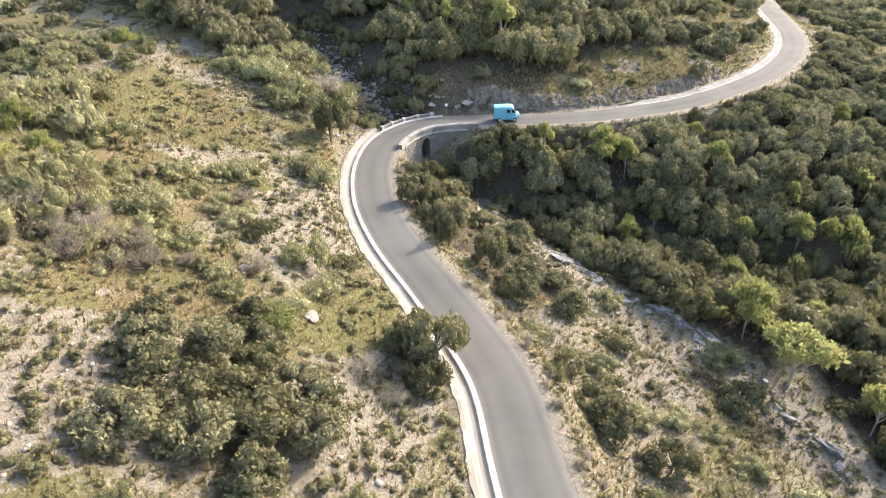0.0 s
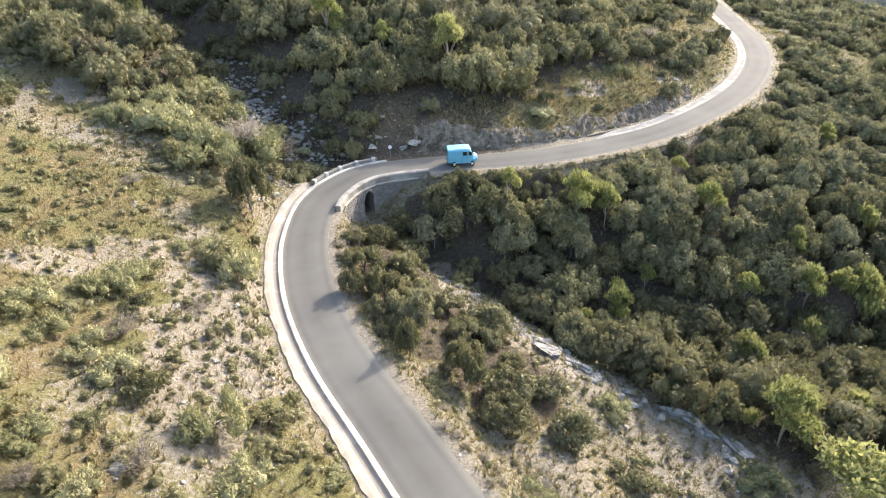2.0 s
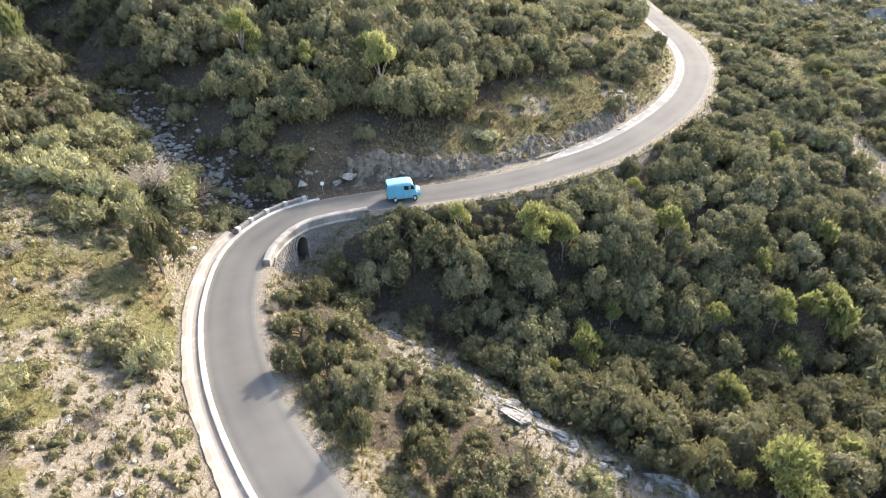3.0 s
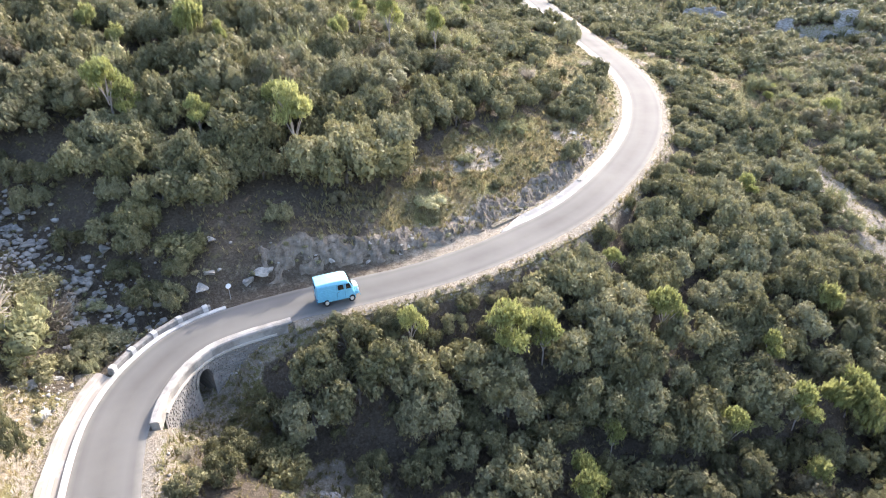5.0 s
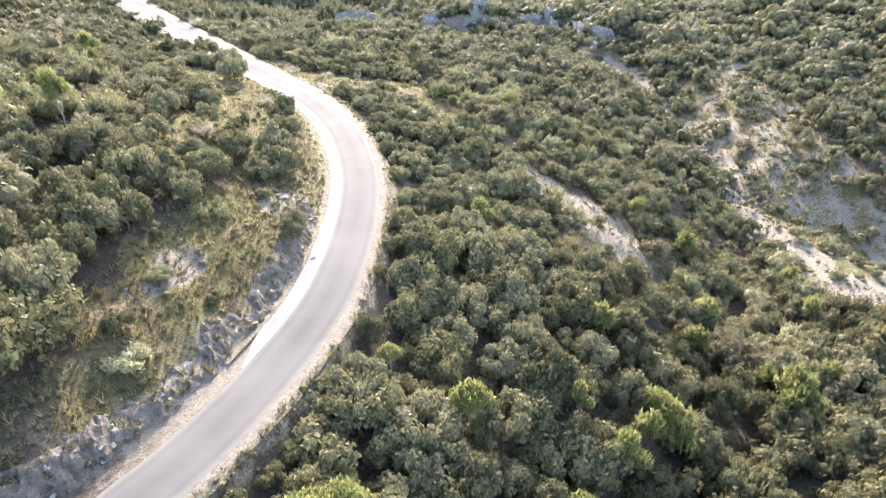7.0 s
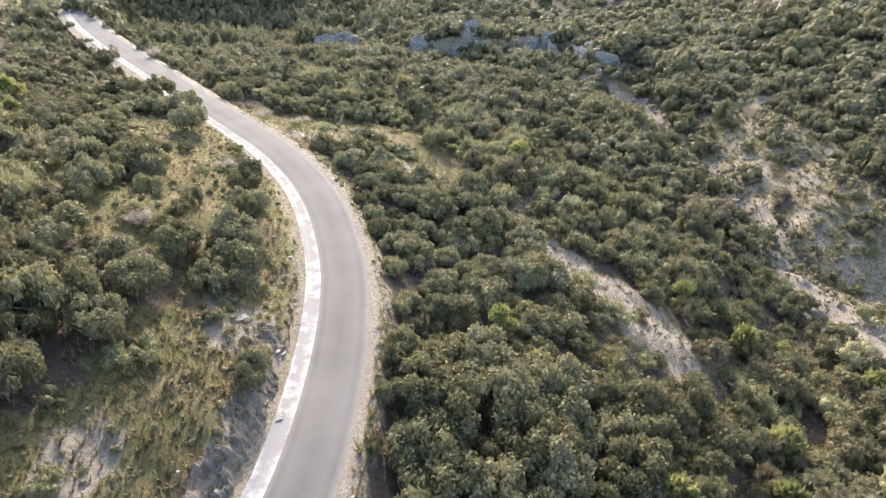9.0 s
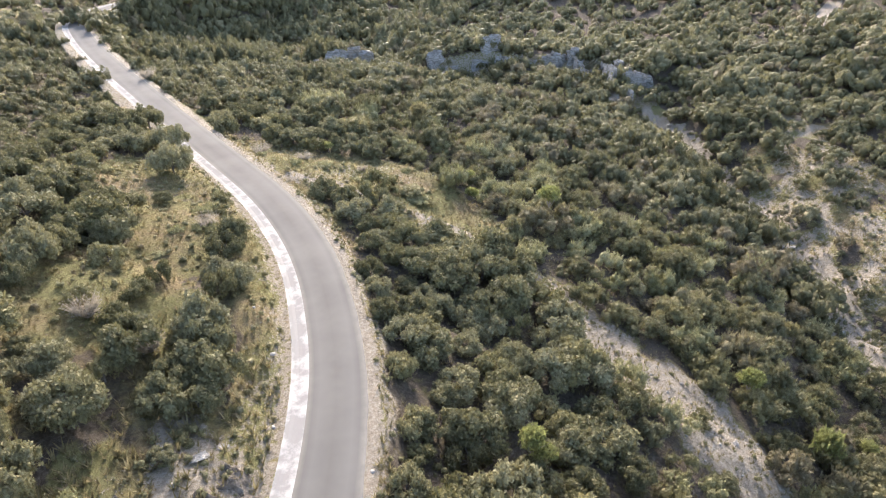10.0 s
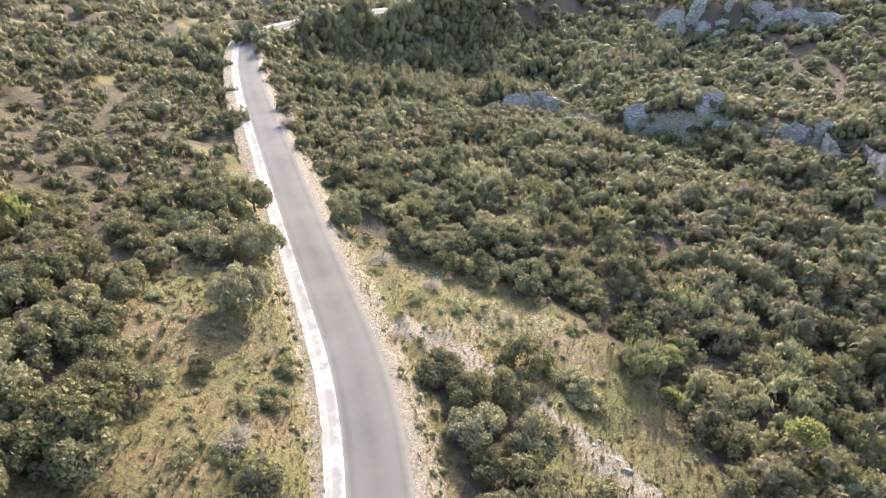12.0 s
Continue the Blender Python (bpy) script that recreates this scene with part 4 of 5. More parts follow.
# woods: the area near the road in full detail, the rest coarser
xs, ys = scatter(-60, 116, -5, 182, 2.95)
us = along(xs, ys)
wood, tall, bare, _ = cover(xs, ys, us)
keep = (rng.rand(len(xs)) < wood) & clear_of(xs, ys)
xs, ys, tall, wood = xs[keep], ys[keep], tall[keep], wood[keep]
u, s = us[0][keep], us[1][keep]
hs = tall * rng.uniform(2.4, 4.6, len(xs))
rs = np.clip(hs * rng.uniform(0.58, 0.80, len(xs)), 0.8, 2.7)
hs = np.where(u > U_BRIDGE + 60, hs * (1.08 + 0.38 * waves(xs, ys, 31, 15)), hs)
rs = np.clip(hs * rng.uniform(0.6, 0.82, len(xs)), 0.8, 2.8)
big = (wood > 0.85) & (tall > 0.9)
hs = np.where(big, tall ** 0.7 * rng.uniform(2.6, 5.4, len(xs)), hs)
rs = np.where(big, hs * rng.uniform(0.50, 0.66, len(xs)), rs)
rs = np.where(wood > 0.85, np.maximum(rs, 1.5), rs)
hs = np.where(wood < 0.5, hs * 0.75, hs)
rs = np.where((s < 0) & (u < U_BRIDGE), rs * 1.25, np.where(wood > 0.75, rs * 1.12, rs))
rs = np.minimum(rs, np.maximum(np.minimum(s - 3.2, 99), np.where(s < 0, -s - 3.9, 0)))
hs = np.minimum(hs, np.where((s > 0) & (s < 7), 1.1 * rs + 0.9, 9))
ok = rs > 0.5
xs, ys, hs, rs, u, s, wood = [a[ok] for a in (xs, ys, hs, rs, u, s, wood)]
zs = ground_z(xs, ys) - 0.15
near = (np.abs(s) < 15) & (u > 20) & (u < U_BRIDGE + 112)
order = np.argsort(np.abs(s) + 1000 * ~near)
single = np.zeros(len(xs), bool)
single[order[:640]] = True
kinds = rng.rand(len(xs))
for n, k in enumerate(np.nonzero(single)[0]):
    low = wood[k] < 0.5 or (s[k] < 0 and u[k] < U_BRIDGE)
    model = (dry_models[n % 2] if kinds[k] < 0.07 and low else (broom_models if low and kinds[k] < 0.65 else scrub_models)[n % 3] if (kinds[k] < 0.93 if low else kinds[k] < 0.3) else oak_models[n % 4])
    put(model, xs[k], ys[k], zs[k], rs[k], hs[k] * (0.75 if low else 1), rng.uniform(0, 6.28))
piny = ~single & (kinds > np.where(u < U_BRIDGE + 60, 0.925, 0.96)) & (wood > 0.8) & (s > -60)
scrubby = ~single & ~piny & ((wood < 0.6) | (kinds < np.where(u > U_BRIDGE + 60, 0.75, 0.25)) | ((s < 0) & (u < U_BRIDGE) & (x_west(xs, ys))))
oaky = ~single & ~piny & ~scrubby
pick = lambda m: (xs[m], ys[m], zs[m], rs[m], hs[m])
woodland = joined("woodland", [crown(100 + k, lump_set(100 + k, 18, 0.78, 0.26, 0.80, 0.85, 0.22), 580, 0.082) for k in range(4)], *pick(oaky), mat_wood, rng, "dense grey-green holm oak wood filling the valley", "woodland")
soft = scrubby & (kinds * 7 % 1 < np.where((s < 0) & (u < U_BRIDGE), 0.7, np.where(u > U_BRIDGE + 60, 0.35, 0.1)))
scrubby = scrubby & ~soft
brooms = joined("broom_scrub", [broom_shape(115 + k, 260, 0.13) for k in range(4)], *pick(soft), mat_brooms, rng, "soft pale olive broom and rosemary bushes on the hillsides", "scrub")
scrubland = joined("scrubland", [scrub_shape(110 + k, 450, 0.084) for k in range(4)], *pick(scrubby), mat_scrubs, rng, "olive-green evergreen scrub on the hillsides", "scrub")
pinewood = joined("young_pines", [pine_shape(120 + k, 520, 0.12) for k in range(3)], *(pick(piny)[:3]), rs[piny] * 1.0, hs[piny] * 1.4, mat_pines, rng, "scattered young yellow-green pines among the oaks", "pines")

fx, fy = scatter(-100, 360, 50, 420, 3.05)
far = ~((fx > -60) & (fx < 116) & (fy > -5) & (fy < 182))
fx, fy = fx[far], fy[far]
fu = along(fx, fy)
fw, ft, fb, _ = cover(fx, fy, fu)
fw = np.where((fx > 160) & (fw > 0.8), 1.0, fw)
seen = (fy > 62) & (fy < 400) & (fx < 345) & (fx > np.where(fy < 190, np.where((fy > 72) & (fy < 165), -100, -62), np.minimum(0.9 * (fy - 200) - 5, 48)))
seen &= ~(((fy > 285) | (fx > 225)) & (rng.rand(len(fx)) < 0.55))
keep = (rng.rand(len(fx)) < fw) & seen
fx, fy, ft = fx[keep], fy[keep], ft[keep]
edge_x, edge_y = [], []
for line, wide, count in ((CRAG, 9, 90), (BASIN, 7, 240), (FAR_BANK, 6, 170)):
    p = catmull(line, 0.5)
    i = rng.randint(0, len(p), count)
    edge_x.append(p[i, 0] + rng.normal(0, wide * 0.6, count) + 1)
    edge_y.append(p[i, 1] + rng.normal(0, wide * 0.6, count) + 1)
fx, fy = np.concatenate([fx, *edge_x]), np.concatenate([fy, *edge_y])
ft = np.concatenate([ft, np.full(len(fx) - len(ft), 0.74)])
fh = rng.uniform(1.45, 2.2, len(fx)) ** 2 * np.where(fx > 120, 1.0, 0.85)
fh = np.where(np.minimum(off_line(fx, fy, BASIN), off_line(fx, fy, FAR_BANK)) < 14, fh * rng.uniform(1.2, 1.8, len(fx)), fh)
fh = fh * (1 + 0.3 * waves(fx, fy, 29, 24)) * np.clip(ft / 0.74, 0.6, 1.1)
fr = np.clip(fh * rng.uniform(0.56, 0.82, len(fx)) * np.where(fx > 150, 1.15, 1.0), 1.3, 3.4)
back = (fx > 185) | (fy > 262)
for m, shapes in ((~back, [crown(130 + k, lump_set(130 + k, 11, 0.76, 0.30, 0.70, 0.9, 0.2), 90, 0.13, rough=0.38) for k in range(4)]),
                  (back, [crown(134 + k, lump_set(134 + k, 8, 0.72, 0.34, 0.68, 0.9, 0.2), 26, 0.19, rough=0.38) for k in range(4)])):
    joined("far_woodland", shapes, fx[m], fy[m], ground_z(fx[m], fy[m]) - 0.2, fr[m], fh[m], mat_wood, rng, "distant grey-green oak scrub covering the hills", "woodland")

# undergrowth that closes the gaps beneath the oaks
bx, by = scatter(-55, 116, 30, 180, 2.6)
bu = along(bx, by)
bw, _, _, _ = cover(bx, by, bu)
keep = (bw > 0.7) & (rng.rand(len(bx)) < 0.32) & (np.abs(bu[1]) > 5.5) & clear_of(bx, by, 0.3)
bx, by = bx[keep], by[keep]
br = rng.uniform(0.7, 1.5, len(bx))
thicket = joined("undergrowth", [crown(160 + k, lump_set(160 + k, 6, 0.70, 0.38, 0.6, 0.85, 0.2), 46, 0.085) for k in range(4)], bx, by, ground_z(bx, by) - 0.1, br, br * rng.uniform(0.8, 1.3, len(bx)),
                 mat_wood, rng, "low dark-green undergrowth between the oaks", "scrub")

# low cushions and grass tufts
cx, cy = scatter(-45, 112, 5, 175, 1.5)
for zone in ((112, 200, 70, 250, 2.2), (40, 112, 175, 250, 2.0), (200, 262, 90, 200, 3.0), (110, 168, 62, 120, 1.5), (-72, -45, 55, 120, 1.8), (-32, 34, 14, 92, 1.15), (40, 76, 100, 165, 1.3)):
    px_, py_ = scatter(*zone)
    cx, cy = np.concatenate([cx, px_]), np.concatenate([cy, py_])
cu = along(cx, cy)
cw, _, cb, _ = cover(cx, cy, cu)
keep = (rng.rand(len(cx)) < np.clip(1.05 - cw * 0.95, 0, 1) * 0.9) & ((cu[1] > 3.1) | (cu[1] < -4.1))
cx, cy = cx[keep], cy[keep]
cr = rng.uniform(0.2, 0.7, len(cx)) ** 1.2 * np.where((cx > 112) | ((cu[1][keep] < 0) & (cu[0][keep] < U_BRIDGE)), 1.25, 0.9)
cushions = joined("low_scrub", [crown(140 + k, [(0, 0, 0.3, 0.72, 0.7), (0.4, 0.2, 0.25, 0.52, 0.7)], 17, 0.22) for k in range(3)], cx, cy, ground_z(cx, cy), cr, cr * rng.uniform(0.8, 1.4, len(cx)),
                  mat_low, rng, "low grey-green cushion plants dotted over dry ground", "scrub")


def tuft(seed):
    r = random.Random(seed)
    parts = []
    for k in range(7):
        a, b = r.uniform(0, 6.28), r.uniform(0.3, 0.8)
        w = Vector((-math.sin(a), math.cos(a), 0)) * 0.12
        tip = Vector((math.cos(a) * b, math.sin(a) * b, r.uniform(0.6, 1.1)))
        parts.append(([tuple(-w), tuple(w), tuple(tip)], [(0, 1, 2)]))
    return join(parts)


tx, ty = scatter(-45, 100, 8, 170, 0.5)
px_, py_ = scatter(-30, 34, 14, 92, 0.42)
qx_, qy_ = scatter(108, 166, 62, 118, 0.75)
tx, ty = np.concatenate([tx, px_, qx_]), np.concatenate([ty, py_, qy_])
tu = along(tx, ty)
tw, _, tb, _ = cover(tx, ty, tu)
keep = (rng.rand(len(tx)) < np.clip(1.0 - 0.8 * tw, 0, 1) * (1.25 - 0.85 * tb)) & ((tu[1] > 2.95) | (tu[1] < -4.05))
tx, ty = tx[keep], ty[keep]
tr_ = rng.uniform(0.18, 0.5, len(tx)) * np.where(((tx > 8) & (tx < 54) & (ty > 95) & (ty < 124)) | (tx > 106), 1.6, 1.0)
tufts = joined("grass", [tuft(150 + k) for k in range(5)], tx, ty, ground_z(tx, ty) - 0.02, tr_, tr_ * rng.uniform(0.7, 1.3, len(tx)), mat_tuft, rng, "dry straw-coloured grass tufts", "grass")


# ---- rocks ----
def rock_mesh(name, seed, cuts=11, rough=0.05, ball=3, ledges=0.0):
    """A broken limestone block: a ball cut by planes, with cracks and ledges."""
    r = np.random.RandomState(seed)
    v, f = ico(ball)
    n = r.normal(size=(cuts, 3))
    n /= np.linalg.norm(n, axis=1)[:, None]
    for k in n:
        d = v @ k
        v = v - np.maximum(d - r.uniform(0.35, 0.7), 0)[:, None] * k
    bump_ = np.array([noise.turbulence(Vector(p) * 2.6 + Vector((seed, 0, 0)), 4, True) for p in v])
    v = v * (1 + rough * 6 * (bump_ - 0.6))[:, None]
    if ledges:
        step = np.array([noise.cell(Vector((p[0] * 2.2 + seed, p[1] * 2.2, p[2] * 3.5))) for p in v])
        v[:, :2] *= (1 + ledges * step)[:, None]
        v[:, 2] += 0.4 * ledges * step
    return mesh_from(name, v, f, mat_rock)


rock_meshes = [rock_mesh("boulder", 200 + k) for k in range(6)]


def boulder(x, y, size, seed, squash=0.55, sink=0.5):
    r = random.Random(seed)
    ob = new("boulder", rock_meshes[seed % 6])
    z = float(ground_z(x, y)[0])
    ob.matrix_world = Matrix.Translation((x, y, z + size * squash * (1 - sink) - 0.15 * size)) @ Matrix.Rotation(r.uniform(0, 6.28), 4, "Z") @ Matrix.Rotation(r.uniform(-0.4, 0.4), 4, "X") @ Matrix.Diagonal((size * r.uniform(0.8, 1.5), size, size * squash, 1))
    return tagged(ob, "pale grey broken limestone boulder on the slope", "rock", "limestone boulders")


r = random.Random(7)
n = 0
for line, count, wide, lo, hi in ((STREAM[1:4], 90, 3.2, 0.25, 0.9), (STREAM[1:4], 50, 8.0, 0.25, 0.8), (RIDGE, 110, 1.5, 0.2, 0.7), (STRIP, 14, 3.0, 0.2, 0.5), (TRACK, 60, 5.5, 0.3, 1.0)):
    for k in range(count):
        i = r.randrange(len(line) - 1)
        t = r.random()
        x = line[i][0] * (1 - t) + line[i + 1][0] * t + r.gauss(0, wide * 0.5)
        y = line[i][1] * (1 - t) + line[i + 1][1] * t + r.gauss(0, wide * 0.5)
        if abs(along([x], [y])[1][0]) > 4.6:
            boulder(x, y, r.uniform(lo, hi) * r.uniform(0.6, 1), n)
            n += 1
# broken rock of the cut bank above the road, low and half buried
us_ = np.arange(U_BRIDGE + 9, U_BRIDGE + 60, 0.35)
ds_ = np.linspace(-3.75, -6.6, 10)
V, F = [], []
for i, u in enumerate(us_):
    x0, y0 = np.interp(u, STATION, LINE[:, 0]), np.interp(u, STATION, LINE[:, 1])
    sx0, sy0 = np.interp(u, STATION, SIDE[:, 0]), np.interp(u, STATION, SIDE[:, 1])
    out = 1 + 0.25 * noise.noise((u * 0.25, 0, 5))
    xr, yr = x0 + sx0 * ds_ * out, y0 + sy0 * ds_ * out
    for k, (x, y, z) in enumerate(zip(xr, yr, ground_z(xr, yr))):
        p = Vector((x, y, 0))
        lift = 0.55 * noise.turbulence(p * 0.9, 4, True) + 0.3 * noise.cell(Vector((x * 1.4 + y * 0.8, y * 1.6, 0))) - 0.10
        V.append((x, y, z + (lift if 0 < k < 9 and 0 < i < len(us_) - 1 else -0.3)))
        if i and k:
            F.append((i * 10 + k, i * 10 + k - 1, i * 10 - 11 + k, i * 10 - 10 + k))
tagged(new("rock_cutting", mesh_from("rock_cutting", V, F, mat_bank)), "low rough grey-brown rock cutting above the road", "rock", kind="structure")
for k in range(12):
    i = int(r.uniform(np.searchsorted(STATION, U_BRIDGE + 10), np.searchsorted(STATION, U_BRIDGE + 62)))
    x, y = LINE[i] - SIDE[i] * r.uniform(4.0, 6.6)
    boulder(x, y, r.uniform(0.25, 0.6), n, 0.4, 0.78)
    n += 1
# ledge beside the post, and the rock at the foot of the open slope
for x, y, size in ((-2.6, 94.4, 1.1), (-1.6, 95.2, 0.8), (1.2, 94.6, 0.9), (2.4, 95.0, 1.2), (3.4, 95.1, 0.8), (12.5, 94.6, 0.5), (16, 95.4, 0.6), (21, 96.6, 0.6), (24, 98, 0.7),
                   (-14.5, 79.5, 0.8), (-13.4, 82.5, 1.0), (-14.6, 84.6, 0.9), (-13.2, 86.6, 0.8), (-15.6, 88.0, 1.0), (-12.9, 73, 0.7), (44.6, 112.4, 0.7), (43.2, 114.2, 0.6),
                   (40.6, 103.2, 0.7), (41.5, 104.4, 0.6), (44.5, 108.2, 0.6), (-9.5, 37.5, 0.9), (-15.2, 41.0, 0.7), (-13.0, 52.5, 0.6), (-21, 63, 0.7), (-17, 58, 0.5), (-24, 72, 0.6)):
    boulder(x, y, size * 0.8, n, 0.5)
    n += 1


def slab_mesh(seed):
    """A cliff face broken into blocks along its beds and joints, with sharp ledges."""
    r = np.random.RandomState(seed)
    v, f = ico(4)
    v = np.sign(v) * np.abs(v) ** 0.62
    for k in range(9):
        n = r.normal(size=3) * (1, 1, 0.4)
        n /= np.linalg.norm(n)
        v = v - np.maximum(v @ n - r.uniform(0.55, 0.9), 0)[:, None] * n
    off = Vector((seed * 3.1, 0, 0))
    bed = np.array([noise.cell(Vector((p[0] * 1.3, p[1] * 1.3, p[2] * 3.2 + 0.7 * p[0])) + off) + 0.8 * noise.cell(Vector((p[0] * 2.6 + 0.4 * p[2], p[1] * 2.6, p[2] * 1.2)) + off) for p in v])
    fine = np.array([noise.turbulence(Vector(p) * 3.2 + off, 4, True) for p in v])
    v = v * (1 + 0.17 * bed + 0.18 * (fine - 0.6))[:, None]
    v[:, 2] *= 1 - 0.35 * np.clip(v[:, 1], -1, 1)
    return mesh_from("rock_outcrop", v, f, mat_cliff)


slabs = [slab_mesh(300 + k) for k in range(5)]


def outcrop(x, y, wide, deep, high, turn, seed):
    ob = new("rock_outcrop", slabs[seed % 5])
    z = float(ground_z(x, y)[0])
    ob.matrix_world = Matrix.Translation((x, y, z)) @ Matrix.Rotation(turn, 4, "Z") @ Matrix.Diagonal((wide / 2, deep / 2, high * 0.6, 1))
    return tagged(ob, "weathered grey limestone cliff among the scrub", "rock", "limestone cliffs")


r = random.Random(21)
k = 0
for line, lo, hi, spread in ((CRAG, 3.2, 8.0, 3.0), (STEPS[1][3], 5, 11, 4.0)):
    for (xa, ya), (xb, yb) in zip(line, line[1:]):
        count = max(3, int(math.hypot(xb - xa, yb - ya) / (0.95 if lo < 3 else 2.6)))
        nx, ny = -(yb - ya), xb - xa
        m = math.hypot(nx, ny)
        for i in range(count):
            t = (i + r.random()) / count
            turn = math.atan2(yb - ya, xb - xa) + r.uniform(-0.5, 0.5)
            off = r.gauss(0.3, spread * 0.6)
            size = r.uniform(lo, hi) * r.uniform(0.6, 1.0)
            outcrop(xa + (xb - xa) * t + nx / m * off, ya + (yb - ya) * t + ny / m * off, size * 1.2, size * r.uniform(0.5, 0.8), size * r.uniform(0.8, 1.25), turn, k)
            k += 1

# pale ledges along the rocky rib east of the road
rib_line = catmull(RIDGE, 0.5)
for i in range(18):
    j = r.randrange(4, len(rib_line) - 4)
    turn = math.atan2(*(rib_line[j + 3] - rib_line[j - 3])[::-1]) + r.uniform(-0.3, 0.3)
    size = r.uniform(1.3, 3.0)
    outcrop(rib_line[j, 0] + r.gauss(0, 0.7), rib_line[j, 1] + r.gauss(0, 0.7), size * 1.3, size * 0.6, size * r.uniform(0.2, 0.36), turn, k)
    k += 1

# loose stones
sx, sy = scatter(-45, 190, 10, 200, 1.05)
su = along(sx, sy)
sw, _, sb, _ = cover(sx, sy, su)
keep = (rng.rand(len(sx)) < np.clip(sb - 0.25, 0, 1) * 0.8 * (1 - sw)) & ((su[1] > 2.3) | (su[1] < -4.2))
sx, sy = sx[keep], sy[keep]
sr = rng.uniform(0.05, 0.2, len(sx)) * np.where(rng.rand(len(sx)) > 0.9, 1.8, 1)
bed = catmull(STREAM[1:4], 0.5)
i = rng.randint(0, len(bed), 700)
gx_, gy_ = bed[i, 0] + rng.normal(0, 2.0, 700), bed[i, 1] + rng.normal(0, 2.0, 700)
patch_x, patch_y = rng.normal(-12.5, 1.6, 180), rng.normal(84.0, 1.8, 180)
gx_, gy_ = np.concatenate([gx_, patch_x]), np.concatenate([gy_, patch_y])
ok = np.abs(along(gx_, gy_)[1]) > 4.3
sx, sy = np.concatenate([sx, gx_[ok]]), np.concatenate([sy, gy_[ok]])
sr = np.concatenate([sr, np.where(np.hypot(gx_[ok] + 12.5, gy_[ok] - 84) < 4.5, 0.45, 1.0) * rng.uniform(0.25, 0.7, ok.sum()) ** 2])
pebble = [(ICO1[0] * (1 + 0.3 * np.random.RandomState(400 + k).uniform(-1, 1, (len(ICO1[0]), 1))) * (1, 0.8, 0.55), ICO1[1]) for k in range(3)]
stones = joined("rubble", pebble, sx, sy, ground_z(sx, sy), sr, sr, mat_rubble, rng, "pale limestone rubble lying on bare ground", "stones")


# ---- bridge ----
bridge = new("bridge")
bridge.location = (*BRIDGE, ROAD_Z)
tagged(bridge, "small curved stone culvert bridge with pale parapets", "bridge")


def under(me, name, label=""):
    """Hang a mesh given in world places under the bridge."""
    me.transform(Matrix.Translation((-BRIDGE[0], -BRIDGE[1], -ROAD_Z)))
    return part(name, me, bridge, label)


def settle(u, k, d, h):
    return d + jag(u * 2, 4, 0.03), h + (jag(u * 2.3, 8, 0.03) if h > 0.2 else 0)


P0, P1 = U_BRIDGE - 8.6, U_BRIDGE + 9.6
under(ribbon("parapet", P0, P1, [(2.42, -0.5), (2.42, 0.40), (2.98, 0.40), (2.98, -0.5)], mat_coping, 0.5, settle), "parapet", "pale lichen-covered stone parapet")
under(ribbon("coping", P0 - 0.1, P1 + 0.1, [(2.36, 0.40), (2.36, 0.50), (2.46, 0.60), (2.80, 0.62), (3.0, 0.55), (3.06, 0.40)], mat_coping, 0.5, settle), "coping", "rounded whitish coping")
under(ribbon("string_course", P0 + 2, P1 - 1, [(2.95, -0.42), (2.95, -0.22), (3.12, -0.24), (3.12, -0.40)], mat_wall, 0.5, settle), "string_course")
W0, W1 = U_BRIDGE - 3.2, U_BRIDGE + 4.3
under(ribbon("upstream_wall", W0, W1, [(-2.98, -0.9), (-2.98, 0.42), (-2.94, 0.47), (-2.62, 0.47), (-2.56, 0.42), (-2.56, -0.9)], mat_mortar, 0.4, settle), "upstream_wall", "low dark grey masonry wall")
for k in range(5):
    c = W0 + 0.25 + k * (W1 - W0 - 0.5) / 4
    under(ribbon("pier", c - 0.17, c + 0.17, [(-3.04, -0.6), (-3.04, 0.48), (-2.96, 0.56), (-2.60, 0.56), (-2.50, 0.48), (-2.50, -0.2)], mat_kerb, 0.17), "pier", "whitewashed pier block")

ARCH_U, ARCH_R, SPRING, FOOT = U_BRIDGE + 0.1, 1.15, -1.95, -6.5


def wall_point(u, d, z):
    x, y = np.interp(u, STATION, LINE[:, 0]), np.interp(u, STATION, LINE[:, 1])
    return (x + np.interp(u, STATION, SIDE[:, 0]) * d, y + np.interp(u, STATION, SIDE[:, 1]) * d, ROAD_Z + z)


def arch_height(u):
    """Height of the opening's edge over the road at a station, or its foot outside it."""
    e = abs(u - ARCH_U)
    return SPRING + math.sqrt(max(ARCH_R ** 2 - e * e, 0)) if e < ARCH_R else None


